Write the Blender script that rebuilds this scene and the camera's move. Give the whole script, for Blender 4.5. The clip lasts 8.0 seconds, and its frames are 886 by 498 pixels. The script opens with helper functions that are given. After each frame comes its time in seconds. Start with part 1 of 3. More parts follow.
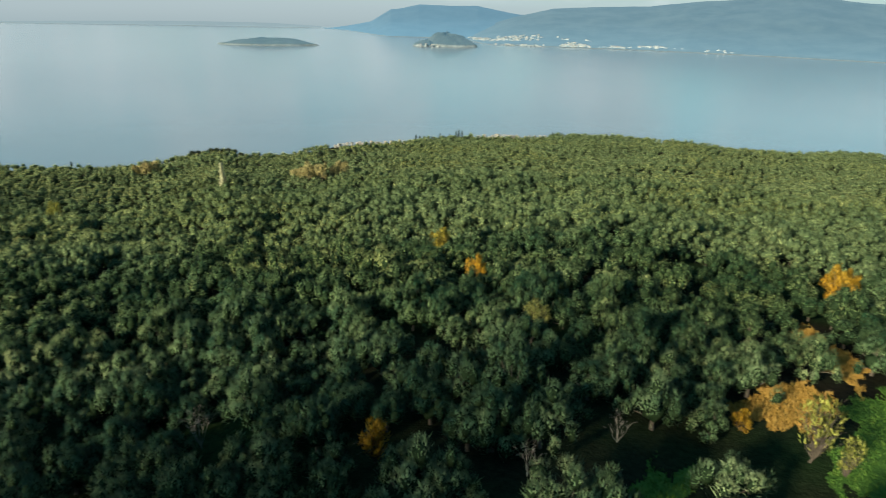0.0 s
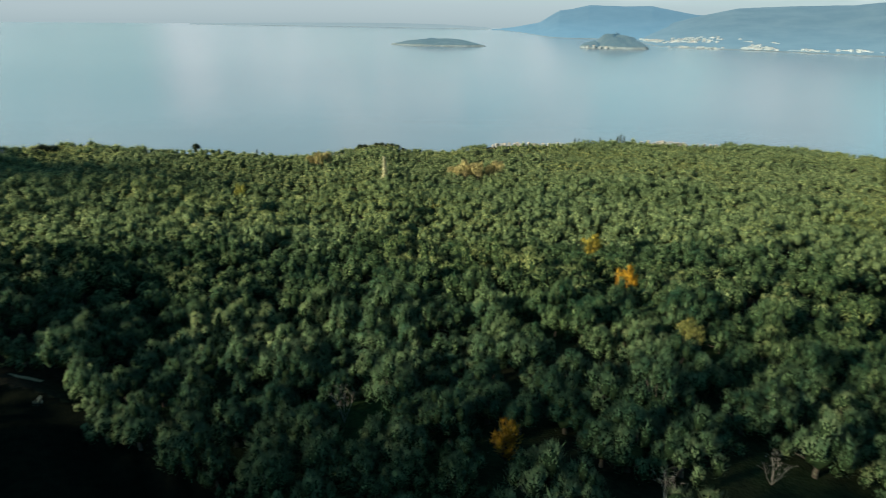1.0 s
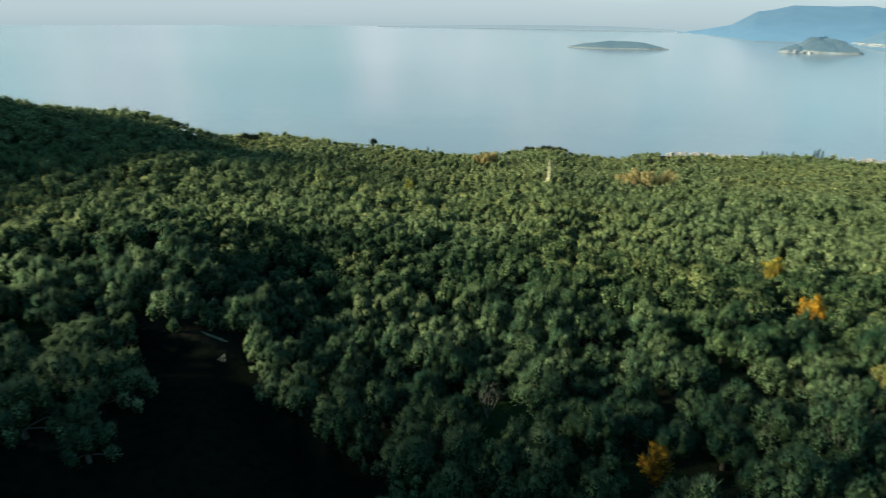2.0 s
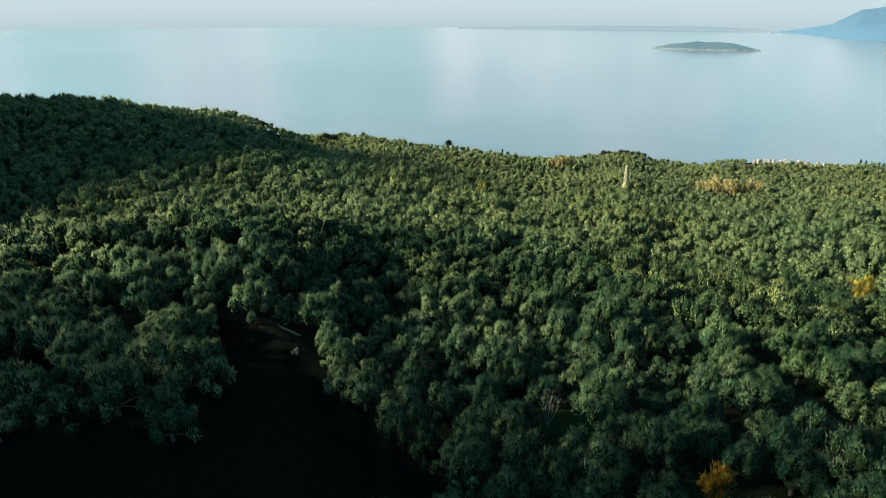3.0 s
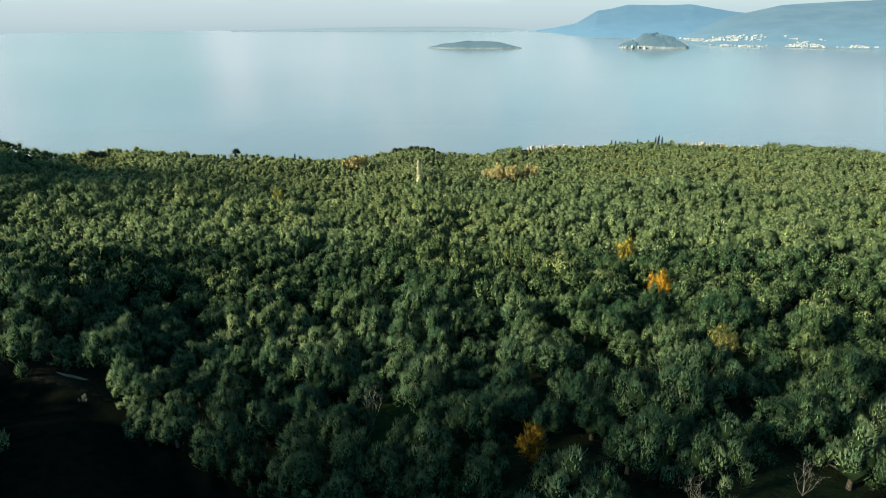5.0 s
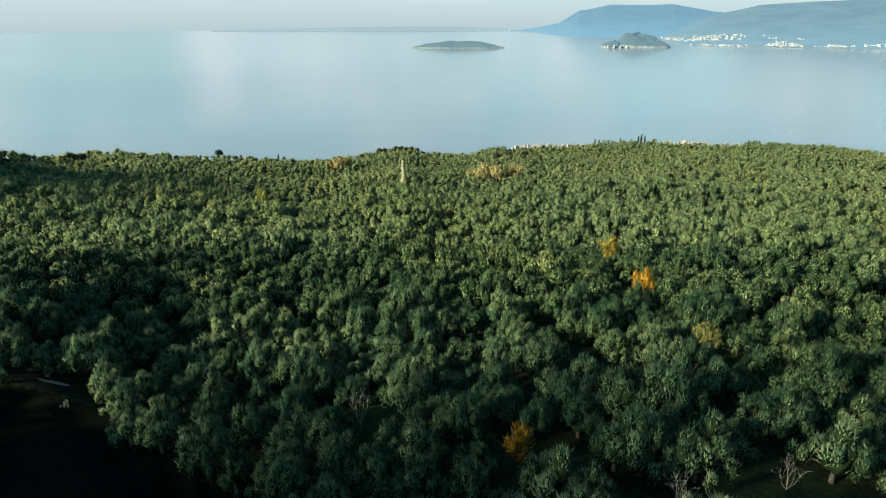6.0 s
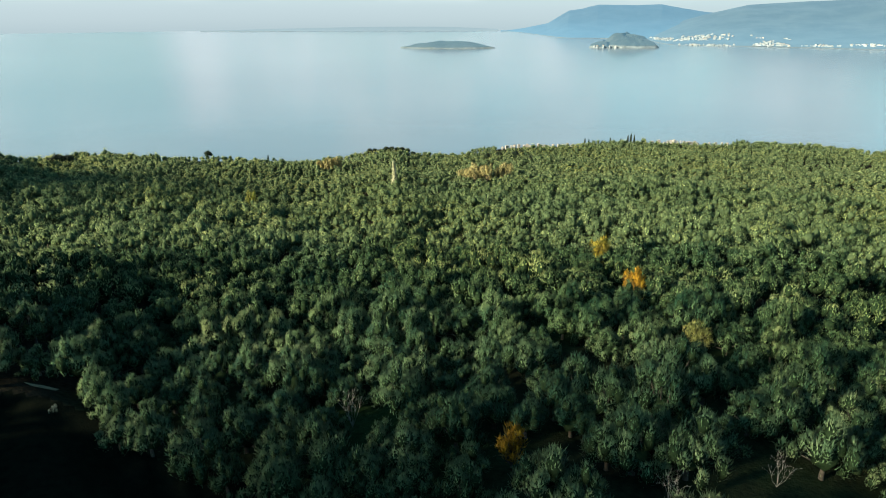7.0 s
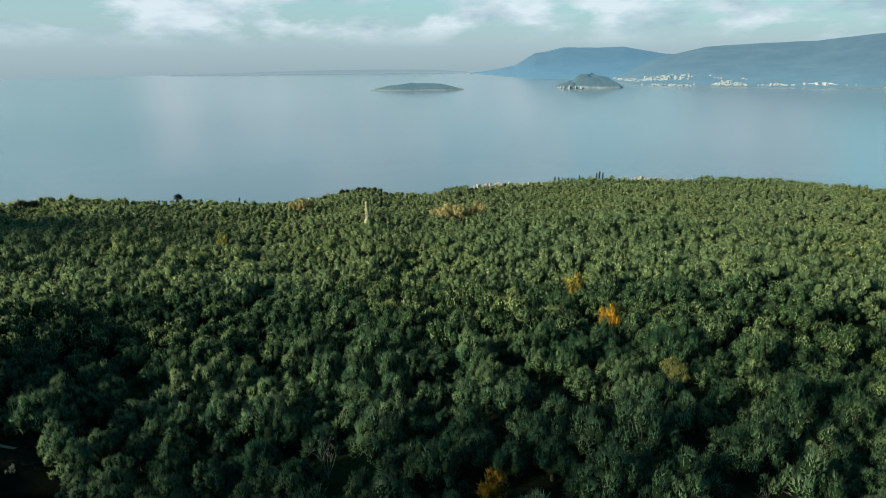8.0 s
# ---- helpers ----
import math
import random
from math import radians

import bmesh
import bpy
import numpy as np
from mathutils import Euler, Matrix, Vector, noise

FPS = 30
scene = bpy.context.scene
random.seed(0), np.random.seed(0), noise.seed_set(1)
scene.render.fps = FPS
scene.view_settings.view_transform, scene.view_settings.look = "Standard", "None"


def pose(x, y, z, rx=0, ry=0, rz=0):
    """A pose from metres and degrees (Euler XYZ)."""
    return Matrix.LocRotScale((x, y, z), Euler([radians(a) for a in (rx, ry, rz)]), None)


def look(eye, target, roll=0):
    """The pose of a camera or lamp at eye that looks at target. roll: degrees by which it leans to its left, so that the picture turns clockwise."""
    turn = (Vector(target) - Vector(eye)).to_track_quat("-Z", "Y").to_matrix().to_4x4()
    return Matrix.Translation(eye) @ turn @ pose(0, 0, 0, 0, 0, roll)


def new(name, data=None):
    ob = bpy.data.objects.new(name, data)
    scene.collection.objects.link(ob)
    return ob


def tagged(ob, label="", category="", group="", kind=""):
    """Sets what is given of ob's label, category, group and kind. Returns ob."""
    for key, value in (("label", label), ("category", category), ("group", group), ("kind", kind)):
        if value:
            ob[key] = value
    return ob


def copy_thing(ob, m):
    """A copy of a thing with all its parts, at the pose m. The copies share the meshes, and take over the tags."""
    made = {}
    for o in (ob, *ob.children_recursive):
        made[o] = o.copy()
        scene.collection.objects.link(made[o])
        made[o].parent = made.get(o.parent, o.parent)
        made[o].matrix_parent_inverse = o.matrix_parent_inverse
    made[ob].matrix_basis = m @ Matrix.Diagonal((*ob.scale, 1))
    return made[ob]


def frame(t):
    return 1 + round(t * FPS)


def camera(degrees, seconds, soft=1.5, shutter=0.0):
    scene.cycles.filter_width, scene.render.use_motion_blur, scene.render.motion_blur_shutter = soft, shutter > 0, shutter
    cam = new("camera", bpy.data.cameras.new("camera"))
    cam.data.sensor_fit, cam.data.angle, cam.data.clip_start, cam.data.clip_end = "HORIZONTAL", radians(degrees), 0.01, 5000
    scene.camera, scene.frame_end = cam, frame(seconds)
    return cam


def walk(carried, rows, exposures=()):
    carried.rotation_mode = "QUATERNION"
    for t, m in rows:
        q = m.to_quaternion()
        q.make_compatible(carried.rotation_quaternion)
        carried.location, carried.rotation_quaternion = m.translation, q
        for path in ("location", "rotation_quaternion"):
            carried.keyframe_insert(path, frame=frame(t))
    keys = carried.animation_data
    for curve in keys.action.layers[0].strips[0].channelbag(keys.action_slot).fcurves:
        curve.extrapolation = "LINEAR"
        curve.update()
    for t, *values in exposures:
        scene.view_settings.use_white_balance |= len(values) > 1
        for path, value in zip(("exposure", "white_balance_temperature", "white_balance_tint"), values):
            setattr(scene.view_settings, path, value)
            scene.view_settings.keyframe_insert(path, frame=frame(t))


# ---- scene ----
cam = camera(70.95, 8.0, soft=1.0, shutter=0.4)
EYE_Z = 150.0            # height of the eye over the sea
# seconds, place (from the hovering point), yaw, pitch, roll: the eye hovers, drifts a little and turns
TURNS = [
    (0.0, -1.28, 0.36, -0.72, 0.6, -21.12, -1.56), (0.5, -1.26, 0.34, -0.76, 7.53, -21.21, -1.25), (1.0, -1.26, 0.4, -0.78, 15.06, -21.36, -1.15),
    (1.5, -1.3, 0.5, -0.86, 22.66, -21.41, -0.91), (2.0, -1.42, 0.66, -1.05, 30.4, -21.4, -0.67), (2.1, -1.38, 0.69, -1.06, 31.9, -21.4, -0.63),
    (2.2, -1.32, 0.7, -1.04, 32.82, -21.39, -0.59), (2.5, -1.0, 0.53, -0.75, 35.06, -21.37, -0.42), (2.9, -0.3, 0.05, -0.06, 37.31, -21.35, -0.16),
    (3.3, 0.26, -0.23, 0.3, 36.87, -21.33, 0.03), (3.4, 0.26, -0.23, 0.24, 36.46, -21.29, 0.05), (3.5, 0.24, -0.22, 0.16, 35.68, -21.25, 0.05),
    (3.6, 0.23, -0.21, 0.12, 34.6, -21.23, 0.04), (3.7, 0.22, -0.19, 0.08, 33.02, -21.22, 0.04), (3.8, 0.2, -0.18, 0.03, 30.89, -21.2, 0.02),
    (3.9, 0.19, -0.15, -0.0, 28.56, -21.19, 0.02), (4.0, 0.17, -0.14, -0.03, 25.82, -21.18, 0.01), (4.1, 0.16, -0.13, -0.04, 24.23, -21.18, 0.0),
    (4.2, 0.15, -0.11, -0.04, 23.28, -21.17, -0.01), (4.3, 0.13, -0.1, -0.04, 22.3, -21.18, -0.02), (4.4, 0.12, -0.09, -0.04, 21.33, -21.18, -0.03),
    (4.5, 0.1, -0.08, -0.04, 20.49, -21.18, -0.04), (4.6, 0.1, -0.07, -0.04, 19.7, -21.18, -0.04), (4.7, 0.09, -0.07, -0.04, 19.17, -21.17, -0.04),
    (5.2, 0.04, -0.05, -0.02, 17.73, -21.17, -0.04), (5.8, -0.0, -0.01, -0.0, 16.87, -21.17, -0.02), (6.0, 0.0, 0.0, 0.0, 16.71, -21.17, -0.02),
    (6.5, -0.1, 0.05, 0.02, 16.18, -21.15, 0.0), (7.0, -0.09, 0.05, 0.05, 15.81, -21.16, -0.01), (7.1, -0.09, 0.06, 0.06, 15.76, -21.23, -0.01),
    (7.2, -0.1, 0.07, 0.07, 15.69, -21.4, 0.0), (7.3, -0.4, 0.62, 0.25, 13.22, -18.85, 0.29), (7.4, -0.4, 0.64, 0.26, 13.21, -18.74, 0.31),
    (7.5, -0.4, 0.65, 0.26, 13.2, -18.65, 0.31), (7.6, -0.41, 0.65, 0.27, 13.18, -18.51, 0.32), (7.75, -0.41, 0.65, 0.28, 13.17, -18.2, 0.32),
    (7.9, -0.41, 0.64, 0.28, 13.15, -17.82, 0.32), (8.0, -0.42, 0.63, 0.28, 13.14, -17.62, 0.32)]
walk(cam, [(t, pose(x, y, EYE_Z + z, 90 + p, r, w)) for t, x, y, z, w, p, r in TURNS],
     [(0.0, 1.47, 6100, 6), (2.2, 1.7, 6000, 6), (3.3, 1.86, 6050, 6), (4.5, 1.82, 6050, 6), (7.2, 1.83, 6050, 6), (7.3, 1.4, 5800, 4), (8.0, 1.33, 5720, 3)])

# ---- light ----
SUN_AZ, SUN_EL = 136.0, 22.0        # degrees to the left of straight ahead, and over the horizon


def sun_way():
    a, e = radians(SUN_AZ), radians(SUN_EL)
    return Vector((-math.sin(a) * math.cos(e), math.cos(a) * math.cos(e), math.sin(e)))


sun = new("sun", bpy.data.lights.new("sun", "SUN"))
sun.data.energy, sun.data.angle, sun.data.color = 4.8, radians(6.0), (1.0, 0.8, 0.52)
sun.matrix_world = look(tuple(sun_way() * 400 + Vector((0, 0, 200))), (0, 0, 200))


class Nodes:
    """A short way to write node trees."""

    def __init__(self, tree):
        self.t = tree
        self.t.nodes.clear()

    def add(self, kind, put=None, **props):
        n = self.t.nodes.new(kind)
        for k, v in props.items():
            setattr(n, k, v)
        for k, v in (put or {}).items():
            if isinstance(v, bpy.types.NodeSocket):
                self.t.links.new(v, n.inputs[k])
            else:
                n.inputs[k].default_value = v
        return n

    def ramp(self, fac, *stops):
        n = self.add("ShaderNodeValToRGB", {0: fac})
        e = n.color_ramp.elements
        while len(e) < len(stops):
            e.new(0.5)
        for s, (p, c) in zip(e, stops):
            s.position, s.color = p, (*c, 1) if len(c) == 3 else c
        return n.outputs[0]

    def mix(self, fac, a, b, mode="MIX"):
        n = self.add("ShaderNodeMix", data_type="RGBA", blend_type=mode)
        for i, v in ((0, fac), (6, a), (7, b)):
            if isinstance(v, bpy.types.NodeSocket):
                self.t.links.new(v, n.inputs[i])
            else:
                n.inputs[i].default_value = v if i == 0 else (*v, 1)
        return n.outputs[2]

    def math(self, op, a, b=0.0, clamp=False):
        return self.add("ShaderNodeMath", {0: a, 1: b}, operation=op, use_clamp=clamp).outputs[0]

    def noise(self, co, scale, detail=3.0, rough=0.55):
        return self.add("ShaderNodeTexNoise", {"Vector": co, "Scale": scale, "Detail": detail, "Roughness": rough}).outputs[0]


world = bpy.data.worlds.new("sky")
scene.world = world
world.use_nodes = True
n = Nodes(world.node_tree)
sky = n.add("ShaderNodeTexSky", sky_type="NISHITA", sun_disc=False, sun_elevation=radians(SUN_EL), sun_rotation=radians(-SUN_AZ),
            altitude=150.0, air_density=1.0, dust_density=0.6, ozone_density=2.0)
co = n.add("ShaderNodeTexCoord").outputs["Generated"]
up = n.add("ShaderNodeSeparateXYZ", {0: co}).outputs[2]
haze = n.ramp(up, (0.0, (0.95, 0.95, 0.95)), (0.07, (0.75, 0.75, 0.75)), (0.22, (0.15, 0.15, 0.15)), (0.45, (0.0, 0.0, 0.0)))
glow = n.ramp(n.math("ADD", up, 0.1), (0.066, (1.43, 1.66, 1.75)), (0.085, (1.63, 1.84, 1.91)), (0.115, (1.81, 2.03, 2.1)))
air = n.mix(haze, n.mix(1.0, sky.outputs[0], (0.36, 0.68, 0.58), "MULTIPLY"), glow)
wide = n.add("ShaderNodeMapping", {"Vector": co, "Location": (0.3, 0.0, 0.1), "Scale": (1.0, 1.0, 2.8)}).outputs[0]
cover = n.ramp(n.noise(wide, 6.5, 9.0, 0.55), (0.45, (0, 0, 0)), (0.56, (1, 1, 1)))
band = n.ramp(up, (0.006, (0, 0, 0)), (0.04, (0.9, 0.9, 0.9)), (0.16, (0.9, 0.9, 0.9)), (0.38, (0.1, 0.1, 0.1)))
shade = n.ramp(n.noise(wide, 9.0, 6.0), (0.36, (1.68, 2.02, 2.15)), (0.6, (3.3, 3.32, 3.28)))
clouded = n.mix(n.mix(1.0, cover, band, "MULTIPLY"), air, shade)
bg = n.add("ShaderNodeBackground", {"Color": clouded, "Strength": 0.1})
n.add("ShaderNodeOutputWorld", {"Surface": bg.outputs[0]})

# ---- materials ----


def surface(name, build, bump=None, **values):
    """A Principled material; build(n) gives the base colour, bump(n) a height."""
    m = bpy.data.materials.new(name)
    m.use_nodes = True
    n = Nodes(m.node_tree)
    put = {k: v(n) if callable(v) else v for k, v in values.items()}
    put["Base Color"] = build(n)
    if bump:
        h, strength, dist = bump(n)
        put["Normal"] = n.add("ShaderNodeBump", {"Height": h, "Strength": strength, "Distance": dist}).outputs[0]
    p = n.add("ShaderNodeBsdfPrincipled", {k.replace("_", " ") if k != "IOR" else k: v for k, v in put.items()})
    n.add("ShaderNodeOutputMaterial", {"Surface": p.outputs[0]})
    return m


def where(n):
    return n.add("ShaderNodeNewGeometry").outputs["Position"]


def leaves(name, dark, mid, light, through_leaf=0.25, patch=0.035):
    """Foliage: tone by tree, by bough and by leaf tuft, with some light let through. Tufts are lit by the way their bough bulges."""
    m = bpy.data.materials.new(name)
    m.use_nodes = True
    n = Nodes(m.node_tree)
    geo = n.add("ShaderNodeNewGeometry")
    tree = n.noise(geo.outputs["Position"], 0.16, 2.0)
    area = n.noise(geo.outputs["Position"], patch, 2.0)
    tuft = geo.outputs["Random Per Island"]
    bough = n.add("ShaderNodeAttribute", attribute_name="tone").outputs["Fac"]
    sprig = n.noise(geo.outputs["Position"], 1.9, 3.0, 0.7)
    f = n.math("ADD", n.math("MULTIPLY", tree, 0.8), n.math("ADD", n.math("MULTIPLY", area, 0.8), n.math("ADD", n.math("MULTIPLY", tuft, 0.2), n.math("MULTIPLY", sprig, 0.26))))
    f = n.math("SUBTRACT", n.math("ADD", f, n.math("MULTIPLY", bough, 0.22)), 0.42)
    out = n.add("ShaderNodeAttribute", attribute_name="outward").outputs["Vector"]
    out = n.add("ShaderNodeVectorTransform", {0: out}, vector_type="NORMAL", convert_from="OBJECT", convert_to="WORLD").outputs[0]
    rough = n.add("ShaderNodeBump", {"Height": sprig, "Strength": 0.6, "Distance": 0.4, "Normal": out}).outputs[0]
    col = n.ramp(f, (0.5, dark), (0.78, mid), (1.05, light))
    dry = n.ramp(n.noise(geo.outputs["Position"], 0.011, 3.0), (0.44, (0, 0, 0)), (0.66, (1, 1, 1)))
    col = n.mix(dry, n.mix(1.0, col, (0.94, 1.0, 1.05), "MULTIPLY"), n.mix(1.0, col, (1.12, 1.03, 0.8), "MULTIPLY"))
    d = n.add("ShaderNodeBsdfPrincipled", {"Base Color": col, "Roughness": 0.5, "Specular IOR Level": 0.12, "Normal": rough})
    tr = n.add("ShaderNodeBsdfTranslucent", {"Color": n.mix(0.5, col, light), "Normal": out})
    s = n.add("ShaderNodeMixShader", {0: through_leaf, 1: d.outputs[0], 2: tr.outputs[0]})
    n.add("ShaderNodeOutputMaterial", {"Surface": s.outputs[0]})
    return m


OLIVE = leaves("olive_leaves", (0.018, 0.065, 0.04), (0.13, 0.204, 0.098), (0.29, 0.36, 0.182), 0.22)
# farther olives: same leaves, paler and flatter, the haze painted into the colour
FAR_OLIVE = leaves("hazed_olive_leaves", (0.07, 0.124, 0.064), (0.205, 0.275, 0.116), (0.355, 0.415, 0.182), 0.22)
RIM_HAZE_OLIVE = leaves("rim_hazed_olive_leaves", (0.19, 0.236, 0.116), (0.29, 0.342, 0.145), (0.375, 0.42, 0.178), 0.22)
# near-black core of each crown: paints the shade among the leaves
INNER = surface("inner_shade", lambda n: n.ramp(n.noise(where(n), 2.0, 3.0), (0.3, (0.006, 0.014, 0.007)), (0.7, (0.02, 0.034, 0.016))), Roughness=0.9, Specular_IOR_Level=0.0)
# the same core for far trees, lifted paler to paint in haze
FAR_INNER = surface("hazed_inner_shade", lambda n: n.ramp(n.noise(where(n), 1.0, 3.0), (0.3, (0.028, 0.046, 0.024)), (0.7, (0.06, 0.085, 0.04))), Roughness=0.9, Specular_IOR_Level=0.0)
AMBER = leaves("amber_leaves", (0.34, 0.19, 0.015), (0.5, 0.3, 0.024), (0.62, 0.41, 0.05), 0.32)
RUST = leaves("rust_leaves", (0.36, 0.31, 0.14), (0.46, 0.4, 0.175), (0.55, 0.48, 0.215), 0.3)
LIME = leaves("yellow_green_leaves", (0.23, 0.25, 0.085), (0.31, 0.33, 0.11), (0.4, 0.42, 0.15), 0.3)
GOLD = leaves("gold_leaves", (0.25, 0.2, 0.024), (0.37, 0.31, 0.04), (0.47, 0.41, 0.075), 0.35)
PALE_GOLD = leaves("pale_gold_leaves", (0.22, 0.24, 0.05), (0.33, 0.35, 0.075), (0.44, 0.46, 0.12), 0.35)
STRAW = leaves("straw_leaves", (0.36, 0.4, 0.31), (0.48, 0.52, 0.41), (0.58, 0.62, 0.5), 0.3)
CYPRESS = leaves("cypress_leaves", (0.012, 0.022, 0.016), (0.02, 0.035, 0.022), (0.035, 0.05, 0.03), 0.1)
BARK = surface("bark", lambda n: n.ramp(n.noise(where(n), 3.0, 4.0), (0.3, (0.025, 0.021, 0.017)), (0.7, (0.075, 0.064, 0.05))), Roughness=0.9)
PALE_BARK = surface("pale_bark", lambda n: n.ramp(n.noise(where(n), 2.0, 4.0), (0.3, (0.14, 0.135, 0.115)), (0.7, (0.32, 0.3, 0.27))), Roughness=0.85)


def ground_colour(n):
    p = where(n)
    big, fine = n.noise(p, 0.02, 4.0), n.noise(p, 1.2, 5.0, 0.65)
    # soil and grass both near black, to paint the shade between the trees
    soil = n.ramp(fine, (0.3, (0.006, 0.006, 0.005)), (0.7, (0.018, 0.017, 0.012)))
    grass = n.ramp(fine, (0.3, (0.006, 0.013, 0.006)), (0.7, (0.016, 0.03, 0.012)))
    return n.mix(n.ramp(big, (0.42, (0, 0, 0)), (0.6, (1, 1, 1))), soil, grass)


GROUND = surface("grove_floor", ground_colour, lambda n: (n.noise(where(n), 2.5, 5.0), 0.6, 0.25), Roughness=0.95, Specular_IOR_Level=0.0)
MEADOW = surface("meadow_grass", lambda n: n.ramp(n.noise(where(n), 0.9, 6.0, 0.7), (0.25, (0.024, 0.06, 0.01)), (0.5, (0.042, 0.095, 0.015)),
                 (0.75, (0.09, 0.14, 0.025))), lambda n: (n.noise(where(n), 5.0, 4.0), 0.8, 0.2), Roughness=0.9, Specular_IOR_Level=0.1)
DRY_GRASS = surface("golden_dry_grass", lambda n: n.ramp(n.noise(where(n), 0.7, 6.0, 0.72), (0.25, (0.13, 0.08, 0.02)), (0.5, (0.29, 0.185, 0.045)),
                    (0.75, (0.39, 0.28, 0.1))), lambda n: (n.noise(where(n), 4.0, 4.0), 0.9, 0.25), Roughness=0.95, Specular_IOR_Level=0.0)
# soil of the hollow taken almost to black: its deep shade is painted in
SHADED_SOIL = surface("shaded_hollow_soil", lambda n: n.ramp(n.noise(where(n), 0.8, 5.0), (0.3, (0.0025, 0.0035, 0.0028)), (0.75, (0.006, 0.0075, 0.005))),
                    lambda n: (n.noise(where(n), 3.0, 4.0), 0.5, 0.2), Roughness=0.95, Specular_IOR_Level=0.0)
TRACK = surface("dry_earth", lambda n: n.ramp(n.noise(where(n), 1.1, 6.0, 0.7), (0.25, (0.09, 0.08, 0.055)), (0.75, (0.22, 0.19, 0.13))),
                lambda n: (n.noise(where(n), 3.0, 4.0), 0.5, 0.1), Roughness=0.95, Specular_IOR_Level=0.0)
WATER = surface("sea_water", lambda n: n.ramp(n.noise(where(n), 0.0012, 4.0), (0.3, (0.102, 0.142, 0.188)), (0.7, (0.145, 0.188, 0.236))),
                lambda n: (n.noise(where(n), 0.25, 3.0), 0.12, 0.5), Roughness=0.17, IOR=1.33)
# white plaster dulled and blued: haze over the bay put into its colour
HAZY_PLASTER = surface("hazed_plaster", lambda n: n.ramp(n.noise(where(n), 0.03, 3.0), (0.3, (0.14, 0.175, 0.2)), (0.7, (0.28, 0.325, 0.355))), Roughness=0.9)
PLASTER = surface("white_plaster", lambda n: n.ramp(n.noise(where(n), 0.4, 3.0), (0.3, (0.14, 0.145, 0.14)), (0.7, (0.29, 0.28, 0.26))), Roughness=0.85)
ROOF_TILE = surface("roof_tile", lambda n: n.ramp(n.noise(where(n), 0.7, 4.0), (0.3, (0.2, 0.17, 0.15)), (0.7, (0.34, 0.29, 0.25))), Roughness=0.85)
DARK_PANE = surface("window_glass", lambda n: n.ramp(n.noise(where(n), 0.3), (0.3, (0.03, 0.04, 0.05)), (0.7, (0.06, 0.08, 0.09))), Roughness=0.15)


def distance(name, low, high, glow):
    """A plain backdrop of far land: many kilometres of bright air painted on as its glow, thickest over the water."""
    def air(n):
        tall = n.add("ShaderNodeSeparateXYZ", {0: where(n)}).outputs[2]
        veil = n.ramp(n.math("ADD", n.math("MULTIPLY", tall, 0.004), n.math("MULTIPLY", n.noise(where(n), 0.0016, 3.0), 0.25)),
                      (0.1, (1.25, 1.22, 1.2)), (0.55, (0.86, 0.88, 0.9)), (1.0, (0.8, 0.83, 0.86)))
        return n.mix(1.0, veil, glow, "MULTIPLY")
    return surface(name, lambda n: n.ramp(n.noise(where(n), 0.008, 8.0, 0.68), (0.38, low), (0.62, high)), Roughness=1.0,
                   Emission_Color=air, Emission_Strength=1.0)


# last colour: the bluish haze, given off by the land itself
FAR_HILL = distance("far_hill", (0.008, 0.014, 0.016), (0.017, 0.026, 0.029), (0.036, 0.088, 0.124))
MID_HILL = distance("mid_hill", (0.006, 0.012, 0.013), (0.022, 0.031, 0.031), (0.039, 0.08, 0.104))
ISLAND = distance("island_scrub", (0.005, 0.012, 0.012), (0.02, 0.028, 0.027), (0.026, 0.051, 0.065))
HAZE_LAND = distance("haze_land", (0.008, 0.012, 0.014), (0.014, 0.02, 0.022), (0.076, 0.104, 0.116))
SHORE = surface("pale_shore_rock", lambda n: n.ramp(n.noise(where(n), 0.05, 4.0), (0.3, (0.06, 0.085, 0.1)), (0.7, (0.15, 0.19, 0.215))), Roughness=0.9)

# ---- mesh helpers ----


def mesh_of(name, verts, faces, mats, slots=None, smooth=False, outward=None, tone=None):
    """A mesh from arrays: faces is one array of equal polygons, or a list of such arrays. outward, tone: a leaf's bulge and its bough's tone."""
    me = bpy.data.meshes.new(name)
    parts_of = faces if isinstance(faces, list) else [faces]
    loops = np.concatenate([f.ravel() for f in parts_of]).astype(np.int32)
    sizes = np.concatenate([np.full(len(f), f.shape[1]) for f in parts_of]).astype(np.int32)
    me.vertices.add(len(verts))
    me.vertices.foreach_set("co", np.ascontiguousarray(verts, dtype=np.float32).ravel())
    me.loops.add(len(loops))
    me.loops.foreach_set("vertex_index", loops)
    me.polygons.add(len(sizes))
    me.polygons.foreach_set("loop_start", np.concatenate([[0], np.cumsum(sizes)[:-1]]).astype(np.int32))
    if slots is not None:
        me.polygons.foreach_set("material_index", np.asarray(slots, dtype=np.int32))
    me.polygons.foreach_set("use_smooth", np.full(len(sizes), smooth))
    for m in mats:
        me.materials.append(m)
    me.update(calc_edges=True)
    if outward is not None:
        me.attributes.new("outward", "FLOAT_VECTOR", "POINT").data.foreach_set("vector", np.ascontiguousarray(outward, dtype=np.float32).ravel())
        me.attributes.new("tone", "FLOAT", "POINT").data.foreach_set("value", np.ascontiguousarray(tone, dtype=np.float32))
    me.validate()
    return me


def part(name, me, parent, label=""):
    ob = new(name, me)
    ob.parent = parent
    return tagged(ob, label=label)


def bm_mesh(name, bm, mat):
    me = bpy.data.meshes.new(name)
    bm.normal_update()
    bm.to_mesh(me)
    bm.free()
    me.materials.append(mat)
    return me


